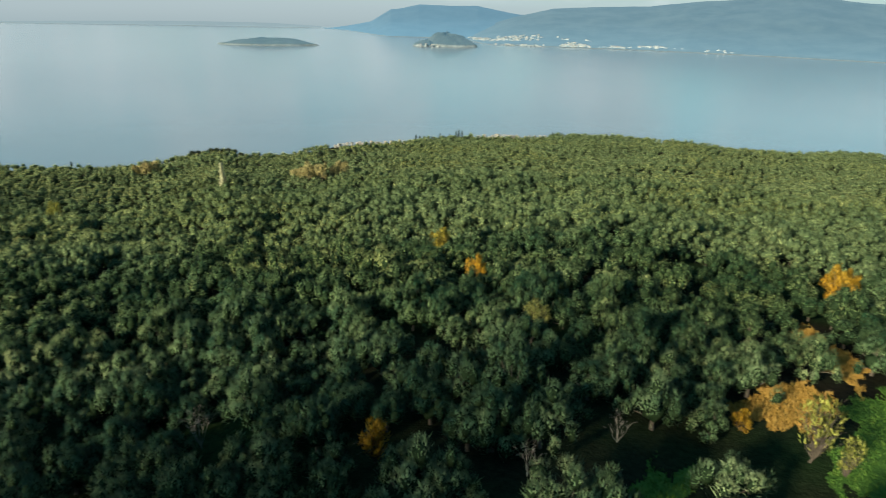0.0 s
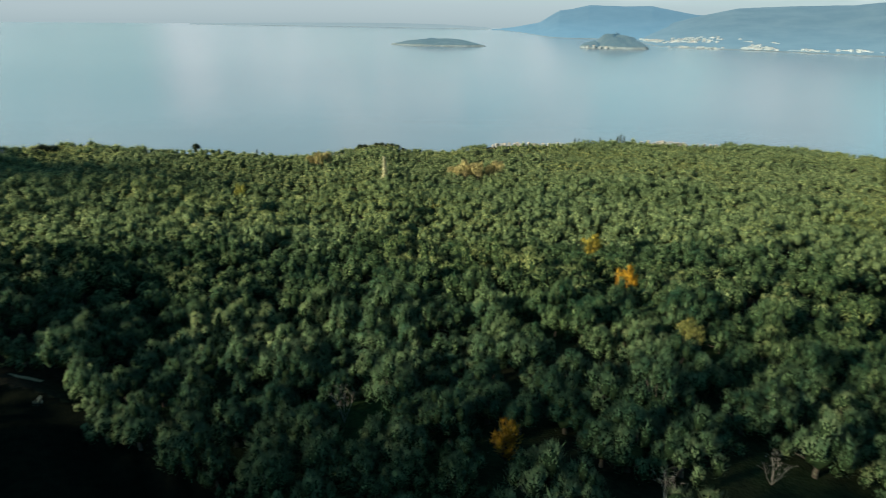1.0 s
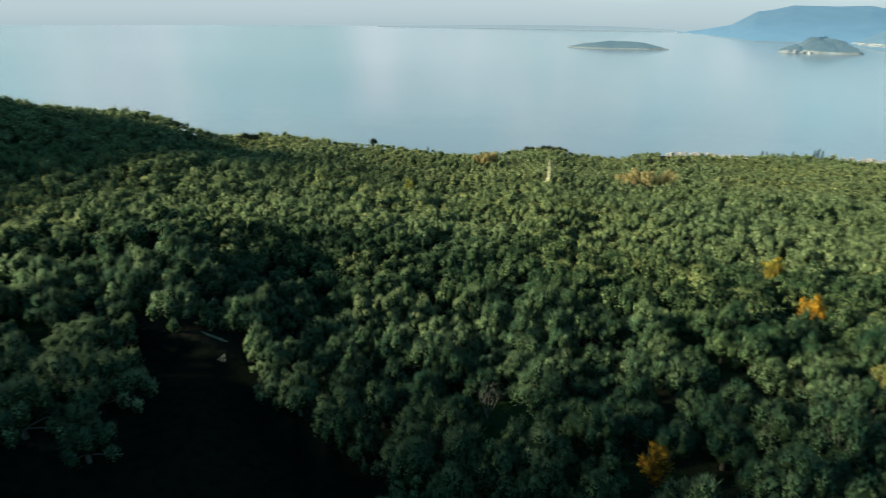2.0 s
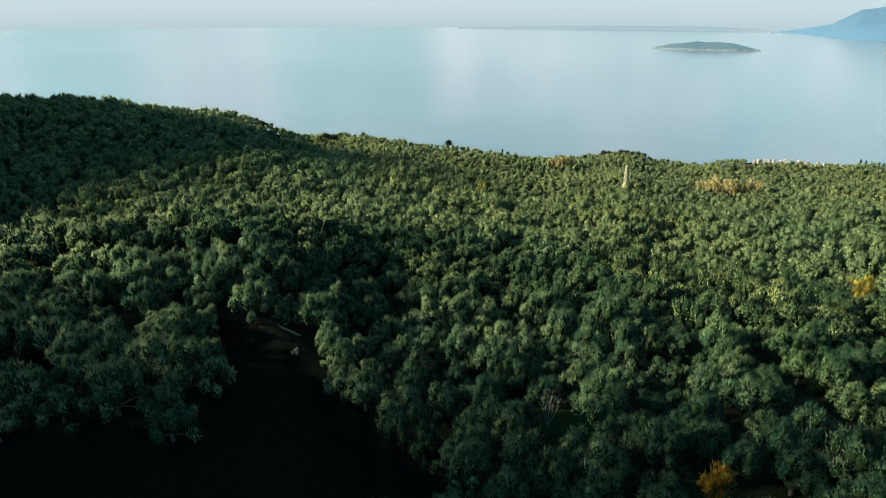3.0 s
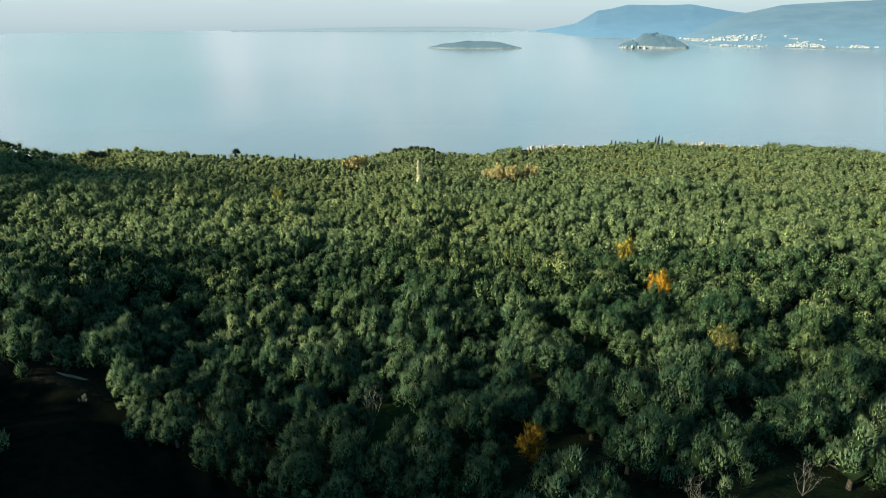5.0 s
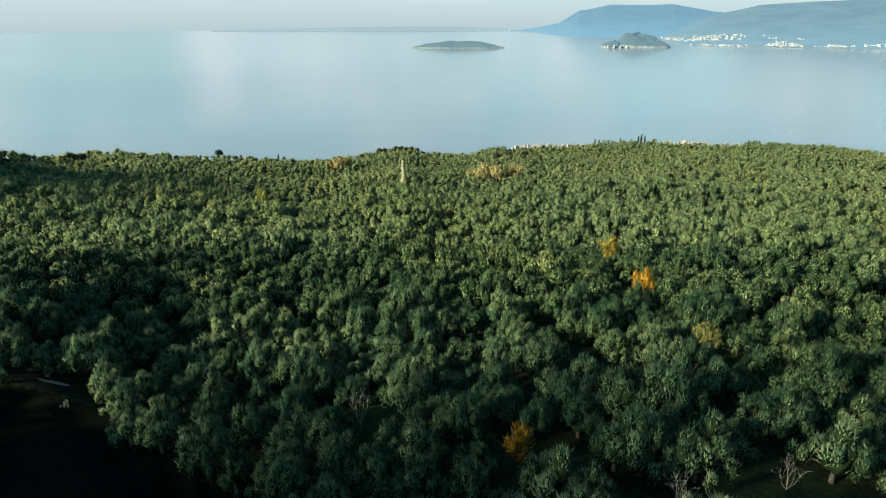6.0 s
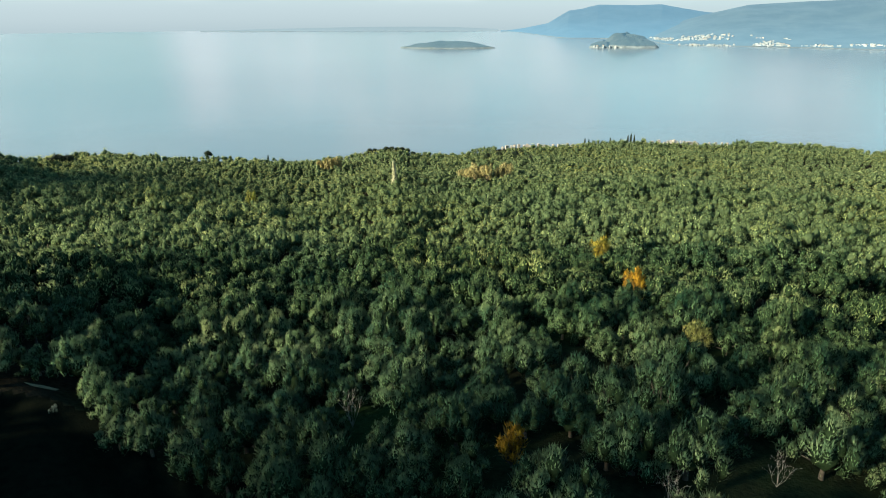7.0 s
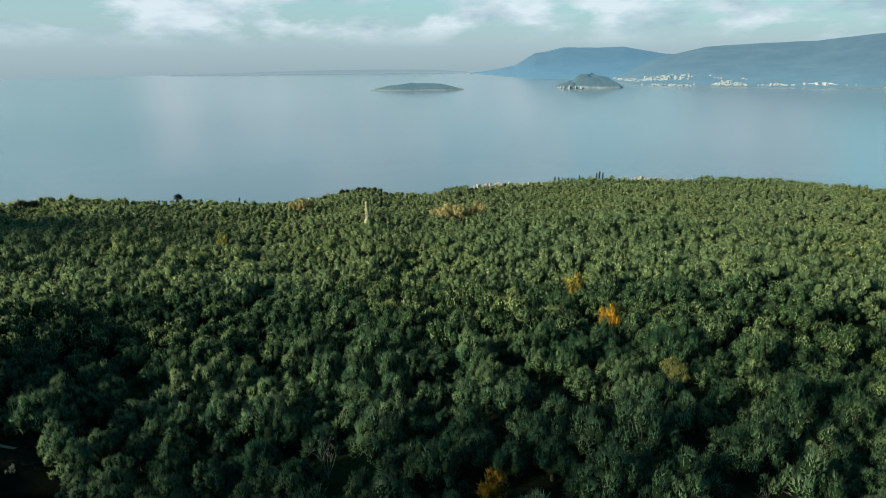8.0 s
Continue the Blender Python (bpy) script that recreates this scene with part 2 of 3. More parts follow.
def polar(az, r):
    a = np.radians(az)
    return -np.sin(a) * r, np.cos(a) * r


# ---- the lie of the land ----
# skyline of the land: degrees to the left, elevation of the tree tops, and distance of the crest
CREST = [(-60, -9.0, 800), (-34, -9.3, 780), (-28.5, -10.0, 760), (-24, -10.2, 760), (-20, -9.95, 760), (-12, -10.17, 750), (-5, -10.45, 730),
         (0, -10.8, 700), (5, -11.15, 680), (10, -11.6, 640), (12.5, -12.0, 620), (14.5, -12.45, 600), (18, -12.3, 600), (20.4, -11.9, 590), (23, -12.3, 590),
         (28, -12.65, 590), (32, -12.4, 590), (37, -11.9, 580), (42, -11.3, 560), (47, -11.0, 540)]
HILL = [(42, -10.6, 480), (47, -10.4, 480), (51, -9.7, 480), (54.5, -9.0, 490), (61, -7.85, 500), (65, -6.75, 500), (68, -6.5, 500), (71, -6.5, 500), (100, -6.0, 520)]
NEAR_FALL = 38.0
TREE_TOP = 4.5


def table(rows, az, col):
    r = np.array(rows)
    return np.interp(az, r[:, 0], r[:, col])


def smooth01(x):
    x = np.clip(x, 0, 1)
    return x * x * (3 - 2 * x)


def rolling(x, y):
    """Small uneven ground, a metre or so up and down."""
    return (np.sin(x * 0.043 + 1.3 * np.sin(y * 0.021)) + np.sin(y * 0.051 + 1.7 * np.sin(x * 0.017) + 2.0)) * 0.8 \
        + np.sin(x * 0.13 + y * 0.07) * np.sin(y * 0.11 - x * 0.05) * 0.5


def fall(az, r):
    """Metres by which the ground lies under the eye."""
    azc = np.clip(az, -60, 100)
    R = table(CREST, azc, 2)
    end = -R * np.tan(np.radians(table(CREST, azc, 1))) + TREE_TOP
    u = np.minimum(r / R, 1.0)
    main = NEAR_FALL + (end - NEAR_FALL) * (1.35 * u - 0.35 * u * u)
    over = np.maximum(r - R, 0)
    main = main + np.minimum(over * 0.3, 1e9) + 0.0
    Rh = table(HILL, azc, 2)
    endh = -Rh * np.tan(np.radians(table(HILL, azc, 1))) + TREE_TOP
    near = np.interp(r, [0, 50, 100, 150, 185, 225, 270], [38, 44, 48, 51, 64, 73, 74])
    far = 74 + (endh - 74) * smooth01((r - 270) / (Rh - 270)) ** 0.8
    hill = np.where(r < 270, near, far) + np.maximum(r - Rh, 0) * 0.35
    d = main + (hill - main) * smooth01((azc - 44) / 12)
    d = np.minimum(d, 156.0)
    back = smooth01((np.abs(az - 20) - 75) / 35)
    return d + (np.minimum(38 + r * 0.01, 60) - d) * back - shade_hill(az, r)


def shade_hill(az, r):
    """Unseen rounded hill and spur added behind the eye to block the low sun."""
    a = np.radians(az - 136.0)
    s, side = r * np.cos(a), r * np.sin(a)
    along = np.exp(-((s - 270) / 120) ** 2)
    top = np.interp(side, [-700, -600, -450, -300, -220, -150, -125, -100, -80, -47, -30, -22, -14, -6, 100, 250, 400],
                    [112, 125, 158, 186, 182, 184, 188, 199, 210, 237, 243, 239, 209, 190, 175, 140, 112])
    # added out of view on the left, to shade the visible hill
    shade_spur = 120 * np.exp(-((r - 530) / 130) ** 2) * smooth01((az - 76) / 8) * smooth01((125 - az) / 20)
    return (top - 110) * along * smooth01((np.abs(az - 20) - 62) / 25) + shade_spur


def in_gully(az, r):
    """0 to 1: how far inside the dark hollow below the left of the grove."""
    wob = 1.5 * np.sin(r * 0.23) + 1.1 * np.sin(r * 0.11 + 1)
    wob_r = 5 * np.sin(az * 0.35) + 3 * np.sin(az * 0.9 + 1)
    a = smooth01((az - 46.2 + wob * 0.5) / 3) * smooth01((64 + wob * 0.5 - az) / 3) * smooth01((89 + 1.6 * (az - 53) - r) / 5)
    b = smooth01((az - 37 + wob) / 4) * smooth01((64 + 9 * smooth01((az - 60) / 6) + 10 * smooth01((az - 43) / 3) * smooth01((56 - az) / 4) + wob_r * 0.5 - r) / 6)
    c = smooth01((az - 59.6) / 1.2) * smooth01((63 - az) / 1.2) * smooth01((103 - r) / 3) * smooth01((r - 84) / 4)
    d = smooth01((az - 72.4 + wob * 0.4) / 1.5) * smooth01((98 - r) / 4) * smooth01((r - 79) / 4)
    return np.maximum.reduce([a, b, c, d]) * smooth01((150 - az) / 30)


def in_track(az, r):
    """Where the stretches of dry earth lie, which the trees leave free."""
    a = (az > 51.5) & (az < 55) & (np.abs(r - 93 - (az - 53) * 1.6) < 2.2)
    return a


def in_meadow(az, r):
    az = az + 0.9 * np.sin(r * 0.31) + 0.5 * np.sin(r * 0.83 + 2)
    r = r + 2.5 * np.sin(az * 1.3) + 1.2 * np.sin(az * 3.1)
    a = smooth01((-20.5 - az) / 1.5) * smooth01((az + 26.5) / 1.5) * smooth01((66 - r) / 4)
    b = smooth01((-37.0 - az) / 1.2) * smooth01((az + 62) / 6) * smooth01((112 - r) / 8) * smooth01((r - 66) / 8)
    return np.maximum(a, b)


def in_bank(az, r):
    """Two open banks of dry golden grass beyond the meadow."""
    az = az + 0.35 * np.sin(r * 0.5) + 0.25 * np.sin(r * 1.3 + 1)
    r = r + 1.4 * np.sin(az * 2.1) + 0.8 * np.sin(az * 5.3)
    a = smooth01((-27.9 - az) / 0.6) * smooth01((az + 36.6) / 1) * smooth01((r - 80) / 2) * smooth01((86 + np.minimum(-28 - az, 3.6) * 4.0 - r) / 3)
    b = smooth01((-31.8 - az) / 0.6) * smooth01((az + 38) / 1) * smooth01((9.5 - np.abs(r - 132 + (-32.4 - az) * 4.2)) / 2)
    return np.maximum(a, b)


def in_clearing(az, r):
    """Ground that the olives leave free round the banks."""
    bank = np.maximum.reduce([in_bank(az, r + d) for d in (0, 5, 10, 15)])
    dark = (az < -27.3) & (az > -31.6) & (np.abs(r - 105 - (-28 - az) * 4) < 9)
    hole = (az < -20) & (az > -23.5) & (r > 62) & (r < 71)
    hole |= (az < -31.6) & (az > -36) & (r < 69)
    return (bank > 0.4) | dark | hole


def height(x, y):
    az = np.degrees(np.arctan2(-x, y))
    r = np.hypot(x, y)
    z = EYE_Z - fall(az, r)
    z = z + rolling(x, y) * np.clip(r / 60, 0, 1) * np.clip((z + 6) / 12, 0, 1)
    return z - 2.5 * in_gully(az, r)


def build_ground():
    az = np.concatenate([np.arange(-60, -44, 2), np.arange(-44, -17, 0.2), np.arange(-17, 100, 0.8), np.arange(100, 300, 4.0)])
    r = np.concatenate([np.arange(3, 50, 1.6), np.arange(50, 130, 0.7), np.arange(130, 320, 4), np.arange(320, 900, 10), np.geomspace(910, 4950, 24)])
    A, R = np.meshgrid(az, r, indexing="ij")
    X, Y = polar(A, R)
    Z = height(X, Y)
    na, nr = A.shape
    verts = np.concatenate([np.stack([X, Y, Z], -1).reshape(-1, 3), [[0, 0, EYE_Z - NEAR_FALL]]])
    i, j = np.meshgrid(np.arange(na), np.arange(nr - 1), indexing="ij")
    i2 = (i + 1) % na
    quads = np.stack([i * nr + j, i * nr + j + 1, i2 * nr + j + 1, i2 * nr + j], -1).reshape(-1, 4)
    k = np.arange(na)
    fan = np.stack([np.full(na, na * nr), k * nr, ((k + 1) % na) * nr], -1)
    ca = np.degrees(np.arctan2(-verts[quads, 0].mean(1), verts[quads, 1].mean(1)))
    cr = np.hypot(verts[quads, 0].mean(1), verts[quads, 1].mean(1))
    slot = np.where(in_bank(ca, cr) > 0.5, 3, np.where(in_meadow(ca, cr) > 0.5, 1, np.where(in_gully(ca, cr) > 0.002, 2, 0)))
    me = mesh_of("ground", verts, [quads, fan], [GROUND, MEADOW, SHADED_SOIL, DRY_GRASS], np.concatenate([slot, np.zeros(na)]), smooth=True)
    tagged(new("ground", me), "brown and green earth of a hillside olive grove", "ground", kind="structure")


build_ground()


def dirt_strip(points, width, label):
    """A stretch of bare dry earth with frayed edges, lying on the slope."""
    rows = []
    pts = [Vector((*(float(v) for v in polar(a, r)), 0)) for a, r in points]
    for p, q in zip(pts, pts[1:]):
        k = max(3, int((q - p).length / 0.7))
        side = Vector((-(q - p).y, (q - p).x, 0)).normalized()
        for i in range(k):
            c = p.lerp(q, i / k)
            w = width * (0.6 + 0.8 * noise.noise(c * 0.35)) * (0.35 + math.sin(math.pi * min(max(len(rows) / 40, 0.1), 0.9)))
            m = noise.noise(c * 0.5 + Vector((7, 3, 1))) * width * 0.5
            rows.append([c + side * (m + w * (j / 4 - 0.5)) for j in range(5)])
    v = np.array([[tuple(x) for x in row] for row in rows])
    v[..., 2] = height(v[..., 0], v[..., 1]) + 0.12
    i, j = np.meshgrid(np.arange(len(rows) - 1), np.arange(4), indexing="ij")
    quads = np.stack([i * 5 + j, i * 5 + j + 1, i * 5 + j + 6, i * 5 + j + 5], -1).reshape(-1, 4)
    tagged(new("dirt_track", mesh_of("dirt_track", v.reshape(-1, 3), quads, [TRACK], smooth=True)), label, "track", kind="structure")


dirt_strip([(52.0, 92), (54.4, 95)], 1.7, "bare pale earth bank above the dark hollow")
dirt_strip([(17.8, 72), (20.8, 74.5)], 1.6, "short stretch of pale farm track between olives")
dirt_strip([(49.6, 131), (52.4, 133.5)], 2.2, "short stretch of pale farm track between olives")


def build_sea():
    az = np.arange(0, 360, 3.0)
    r = np.geomspace(200, 4960, 20)
    A, R = np.meshgrid(az, r, indexing="ij")
    X, Y = polar(A, R)
    na, nr = A.shape
    verts = np.stack([X, Y, np.zeros_like(X)], -1).reshape(-1, 3)
    i, j = np.meshgrid(np.arange(na), np.arange(nr - 1), indexing="ij")
    i2 = (i + 1) % na
    quads = np.stack([i * nr + j, i * nr + j + 1, i2 * nr + j + 1, i2 * nr + j], -1).reshape(-1, 4)
    tagged(new("water", mesh_of("water", verts, quads, [WATER], smooth=True)), "calm pale blue sea reflecting a hazy sky", "sea", kind="structure")


build_sea()

# ---- far land ----


def ridge_range(crest, r_shore, r_crest, a, q):
    """Distance of a point of a range; its shore draws back to the crest at the range's end."""
    back = float(smooth01((a - crest[-1][0] + 6.0) / 6.0))
    near = r_shore + (r_crest - 40 - r_shore) * back
    return near + (r_crest - near) * q


def ridge_height(crest, r_shore, r_crest, seed, a, q):
    """Height of a far range: a is the azimuth, q runs from 0 at the shore to 1 on the crest and 1.2 behind it."""
    rows = np.array(crest)
    top = max(EYE_Z + r_crest * math.tan(radians(float(np.interp(a, rows[:, 0], rows[:, 1])))), 1.0)
    x, y = polar(a, ridge_range(crest, r_shore, r_crest, a, q))
    lump = noise.fractal(Vector((x * 0.0022 + seed, y * 0.0022, 0.3)), 1.0, 2.0, 5)
    fine = noise.fractal(Vector((x * 0.008 + seed, y * 0.008, 0.9)), 1.0, 2.0, 4)
    rise = (top + 4) * q ** 1.25 * (1 + 0.4 * lump * (1 - q)) if q <= 1 else (top + 4) * (1.2 - q) / 0.2
    return rise * (1 + 0.012 * lump + 0.01 * fine) - 4 + 5 * min(q / 0.02, 1)


def ridge(name, crest, r_shore, r_crest, mat, label, seed=1):
    """A range of hills: rises from its shore to a crest whose elevation is given by azimuth, and falls behind."""
    az = np.linspace(crest[0][0], crest[-1][0], 260)
    s = np.concatenate([[0, 0.02], np.linspace(0.05, 1.2, 26)])
    verts = []
    for a in az:
        for q in s:
            x, y = polar(a, ridge_range(crest, r_shore, r_crest, a, q))
            verts.append((x, y, ridge_height(crest, r_shore, r_crest, seed, a, q)))
    na, nr = len(az), len(s)
    i, j = np.meshgrid(np.arange(na - 1), np.arange(nr - 1), indexing="ij")
    quads = np.stack([i * nr + j, (i + 1) * nr + j, (i + 1) * nr + j + 1, i * nr + j + 1], -1).reshape(-1, 4)
    me = mesh_of(name, np.array(verts), quads, [mat, SHORE], np.where(j.ravel() == 0, 1, 0), smooth=True)
    tagged(new(name, me), label, "hills", kind="structure")


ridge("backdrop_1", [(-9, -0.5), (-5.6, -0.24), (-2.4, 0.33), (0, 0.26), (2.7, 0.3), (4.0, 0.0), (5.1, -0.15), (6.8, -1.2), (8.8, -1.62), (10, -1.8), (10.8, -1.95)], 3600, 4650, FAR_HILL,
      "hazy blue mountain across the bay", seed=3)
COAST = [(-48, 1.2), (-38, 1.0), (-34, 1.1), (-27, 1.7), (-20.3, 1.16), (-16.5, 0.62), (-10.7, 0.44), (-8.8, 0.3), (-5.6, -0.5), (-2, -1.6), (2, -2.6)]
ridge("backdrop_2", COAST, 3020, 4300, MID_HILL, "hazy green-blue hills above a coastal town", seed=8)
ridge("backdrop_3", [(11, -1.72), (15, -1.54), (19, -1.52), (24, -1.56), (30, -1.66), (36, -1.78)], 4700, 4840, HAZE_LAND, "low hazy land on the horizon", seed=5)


def islet(name, az0, az1, r, top, deep, label, seed, peak=0.5, sharp=1.0):
    """An island: a hump with a pale rocky shore line."""
    half = radians(abs(az1 - az0)) / 2 * r
    mx, my = polar((az0 + az1) / 2, r + deep)
    me_v, nu, nv = [], 72, 12
    for k in range(nu):
        t = 2 * math.pi * k / nu
        for v in range(nv):
            q = v / (nv - 1)
            lump = noise.fractal(Vector((math.cos(t) * 1.5 + seed, math.sin(t) * 1.5, q * 2)), 1, 2, 4)
            rim = 1 + 0.12 * lump
            x = math.cos(t) * half * rim * (1 - q) + (peak - 0.5) * 2 * half * q * 0.8
            y = math.sin(t) * deep * rim * (1 - q)
            h = top * (1 - (1 - min(q * 1.15, 1)) ** (1.6 / sharp + 0.6)) * (1 + 0.3 * lump)
            me_v.append((x, y, -0.4 + h if v else -3))
    i, j = np.meshgrid(np.arange(nu), np.arange(nv - 1), indexing="ij")
    i2 = (i + 1) % nu
    quads = np.stack([i * nv + j, i2 * nv + j, i2 * nv + j + 1, i * nv + j + 1], -1).reshape(-1, 4)
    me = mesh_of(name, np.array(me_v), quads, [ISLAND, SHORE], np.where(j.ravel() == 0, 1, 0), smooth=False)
    ob = tagged(new(name, me), label, "island", kind="structure")
    ob.matrix_world = pose(mx, my, 0, 0, 0, (az0 + az1) / 2)


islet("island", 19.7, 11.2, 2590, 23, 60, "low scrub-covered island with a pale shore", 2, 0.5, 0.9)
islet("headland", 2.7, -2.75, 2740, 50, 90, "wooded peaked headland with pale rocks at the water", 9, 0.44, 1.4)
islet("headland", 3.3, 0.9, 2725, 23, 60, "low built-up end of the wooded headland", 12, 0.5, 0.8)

# ---- trees ----
PHI = (1 + 5 ** 0.5) / 2
ICO_V = np.array([(-1, PHI, 0), (1, PHI, 0), (-1, -PHI, 0), (1, -PHI, 0), (0, -1, PHI), (0, 1, PHI), (0, -1, -PHI), (0, 1, -PHI),
                  (PHI, 0, -1), (PHI, 0, 1), (-PHI, 0, -1), (-PHI, 0, 1)]) / (1 + PHI * PHI) ** 0.5
ICO_F = np.array([(0, 11, 5), (0, 5, 1), (0, 1, 7), (0, 7, 10), (0, 10, 11), (1, 5, 9), (5, 11, 4), (11, 10, 2), (10, 7, 6), (7, 1, 8),
                  (3, 9, 4), (3, 4, 2), (3, 2, 6), (3, 6, 8), (3, 8, 9), (4, 9, 5), (2, 4, 11), (6, 2, 10), (8, 6, 7), (9, 8, 1)])
OCT_V = np.array([(1, 0, 0), (-1, 0, 0), (0, 1, 0), (0, -1, 0), (0, 0, 1), (0, 0, -1)], float)
OCT_F = np.array([(0, 2, 4), (2, 1, 4), (1, 3, 4), (3, 0, 4), (2, 0, 5), (1, 2, 5), (3, 1, 5), (0, 3, 5)])


def unit(v):
    return v / np.maximum(np.linalg.norm(v, axis=-1, keepdims=True), 1e-9)


def lobes_of(rng, count, radius, low, high, thin=0.27, thick=0.44):
    """Boughs of a crown: centres and half-sizes, in a rounded, uneven heap."""
    c, s = [], []
    for k in range(count):
        t = k * 2.4 + rng.uniform(-0.4, 0.4)
        q = ((k + 0.5) / count) ** 0.5 * radius * 0.62
        z = low + (high - low) * (0.72 - 0.5 * (q / radius) ** 1.5) + rng.uniform(-0.1, 0.12) * (high - low)
        w = radius * rng.uniform(thin, thick)
        c.append((math.cos(t) * q, math.sin(t) * q, z))
        s.append((w, w * rng.uniform(0.85, 1.1), w * rng.uniform(0.95, 1.5)))
    return np.array(c), np.array(s)


def foliage(rng, centres, sizes, tufts, length, wide, core=0.78, ico=True, spike=0.5, turn=0.5, blades=False, tones=None, top=0.5):
    """Leaf tufts standing on boughs, over a closed inner mass whose dark colour paints the shade within: vertices,
    triangles, material slots, outward ways and tones.
    """
    V, F, S, N, T, base = [], [], [], [], [], 0
    cv, cf = (ICO_V, ICO_F) if ico else (OCT_V, OCT_F)
    for q, (c, s, tufts) in enumerate(zip(centres, sizes, np.broadcast_to(tufts, len(centres)))):
        tone = rng.uniform() if tones is None else tones[q]
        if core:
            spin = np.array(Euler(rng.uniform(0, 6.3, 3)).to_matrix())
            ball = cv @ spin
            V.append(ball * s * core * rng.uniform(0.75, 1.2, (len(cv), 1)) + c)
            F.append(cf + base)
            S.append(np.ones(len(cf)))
            N.append(unit(ball / s))
            T.append(np.full(len(cv), tone))
            base += len(cv)
        nrm = unit(rng.normal(size=(tufts, 3)) + (0, 0, top))
        root = c + nrm * s * rng.uniform(0.66, 1.0, (tufts, 1))
        up = unit(nrm * 0.55 + np.array((0, 0, 0.95)) + rng.normal(scale=spike, size=(tufts, 3)))
        face = unit(nrm + rng.normal(scale=turn, size=(tufts, 3)))
        side = unit(np.cross(up, face))
        ln = length * rng.uniform(0.6, 1.35, (tufts, 1)) * np.where(rng.uniform(size=(tufts, 1)) < 0.1, 1.7, 1.0)
        wd = wide * rng.uniform(0.6, 1.3, (tufts, 1))
        k = 3 if blades else 4
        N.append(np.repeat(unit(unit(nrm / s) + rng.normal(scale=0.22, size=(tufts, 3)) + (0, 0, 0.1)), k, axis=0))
        T.append(np.full(k * tufts, tone))
        if blades:
            V.append(np.stack([root - side * wd, root + side * wd, root + up * ln], 1).reshape(-1, 3))
            F.append(np.arange(3 * tufts).reshape(-1, 3) + base)
            S.append(np.zeros(tufts))
        else:
            quad = np.stack([root, root + up * ln * 0.5 + side * wd, root + up * ln, root + up * ln * 0.5 - side * wd], 1)
            V.append(quad.reshape(-1, 3))
            i = np.arange(tufts)[:, None] * 4 + base
            F.append(np.concatenate([i + (0, 1, 2), i + (0, 2, 3)], 0))
            S.append(np.zeros(2 * tufts))
        base += k * tufts
    return tuple(np.concatenate(p) for p in (V, F, S, N, T))


def tube(points, radii, sides=6):
    """A tapered, bent limb."""
    pts = [Vector(p) for p in points]
    V, F = [], []
    for k, (p, r) in enumerate(zip(pts, radii)):
        d = (pts[min(k + 1, len(pts) - 1)] - pts[max(k - 1, 0)]).normalized()
        a = d.orthogonal().normalized()
        b = d.cross(a)
        for m in range(sides):
            t = 2 * math.pi * m / sides
            V.append(p + (a * math.cos(t) + b * math.sin(t)) * r)
    for k in range(len(pts) - 1):
        for m in range(sides):
            m2 = (m + 1) % sides
            F.append((k * sides + m, k * sides + m2, (k + 1) * sides + m2))
            F.append((k * sides + m, (k + 1) * sides + m2, (k + 1) * sides + m))
    return np.array([tuple(v) for v in V]), np.array(F)


def join(pieces):
    V, F, base = [], [], 0
    for v, f in pieces:
        V.append(v)
        F.append(f + base)
        base += len(v)
    return np.concatenate(V), np.concatenate(F)


def limbs(rng, centres, fork, thick, sides=6, twigs=0):
    """A trunk that forks into a limb for each bough."""
    lean = rng.uniform(-0.25, 0.25, 2)
    top = np.array((lean[0], lean[1], fork))
    pieces = [tube([(0, 0, -0.6), (lean[0] * 0.2, lean[1] * 0.6, fork * 0.5), tuple(top)], [thick * 1.35, thick, thick * 0.85], sides + 2)]
    for c in centres:
        mid = top * 0.5 + c * 0.5 + rng.uniform(-0.2, 0.2, 3)
        pieces.append(tube([tuple(top - (0, 0, 0.1)), tuple(mid), tuple(c)], [thick * 0.55, thick * 0.32, thick * 0.1], sides))
        for _ in range(twigs):
            tip = c + unit(rng.normal(size=3) + np.array((0, 0, 0.9))) * rng.uniform(0.7, 1.5)
            pieces.append(tube([tuple(mid * 0.4 + c * 0.6), tuple((c + tip) / 2 + rng.uniform(-0.1, 0.1, 3)), tuple(tip)], [thick * 0.16, thick * 0.1, 0.015], 4))
    return join(pieces)


def tree_thing(name, crown, trunk, leaf, bark, label, category="tree", group="", crown_label=""):
    top = tagged(new(name), label, category, group)
    part("trunk", mesh_of("trunk", *trunk, [bark], smooth=True), top)
    if crown is not None:
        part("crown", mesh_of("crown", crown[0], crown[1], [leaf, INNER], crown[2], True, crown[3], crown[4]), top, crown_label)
    return top


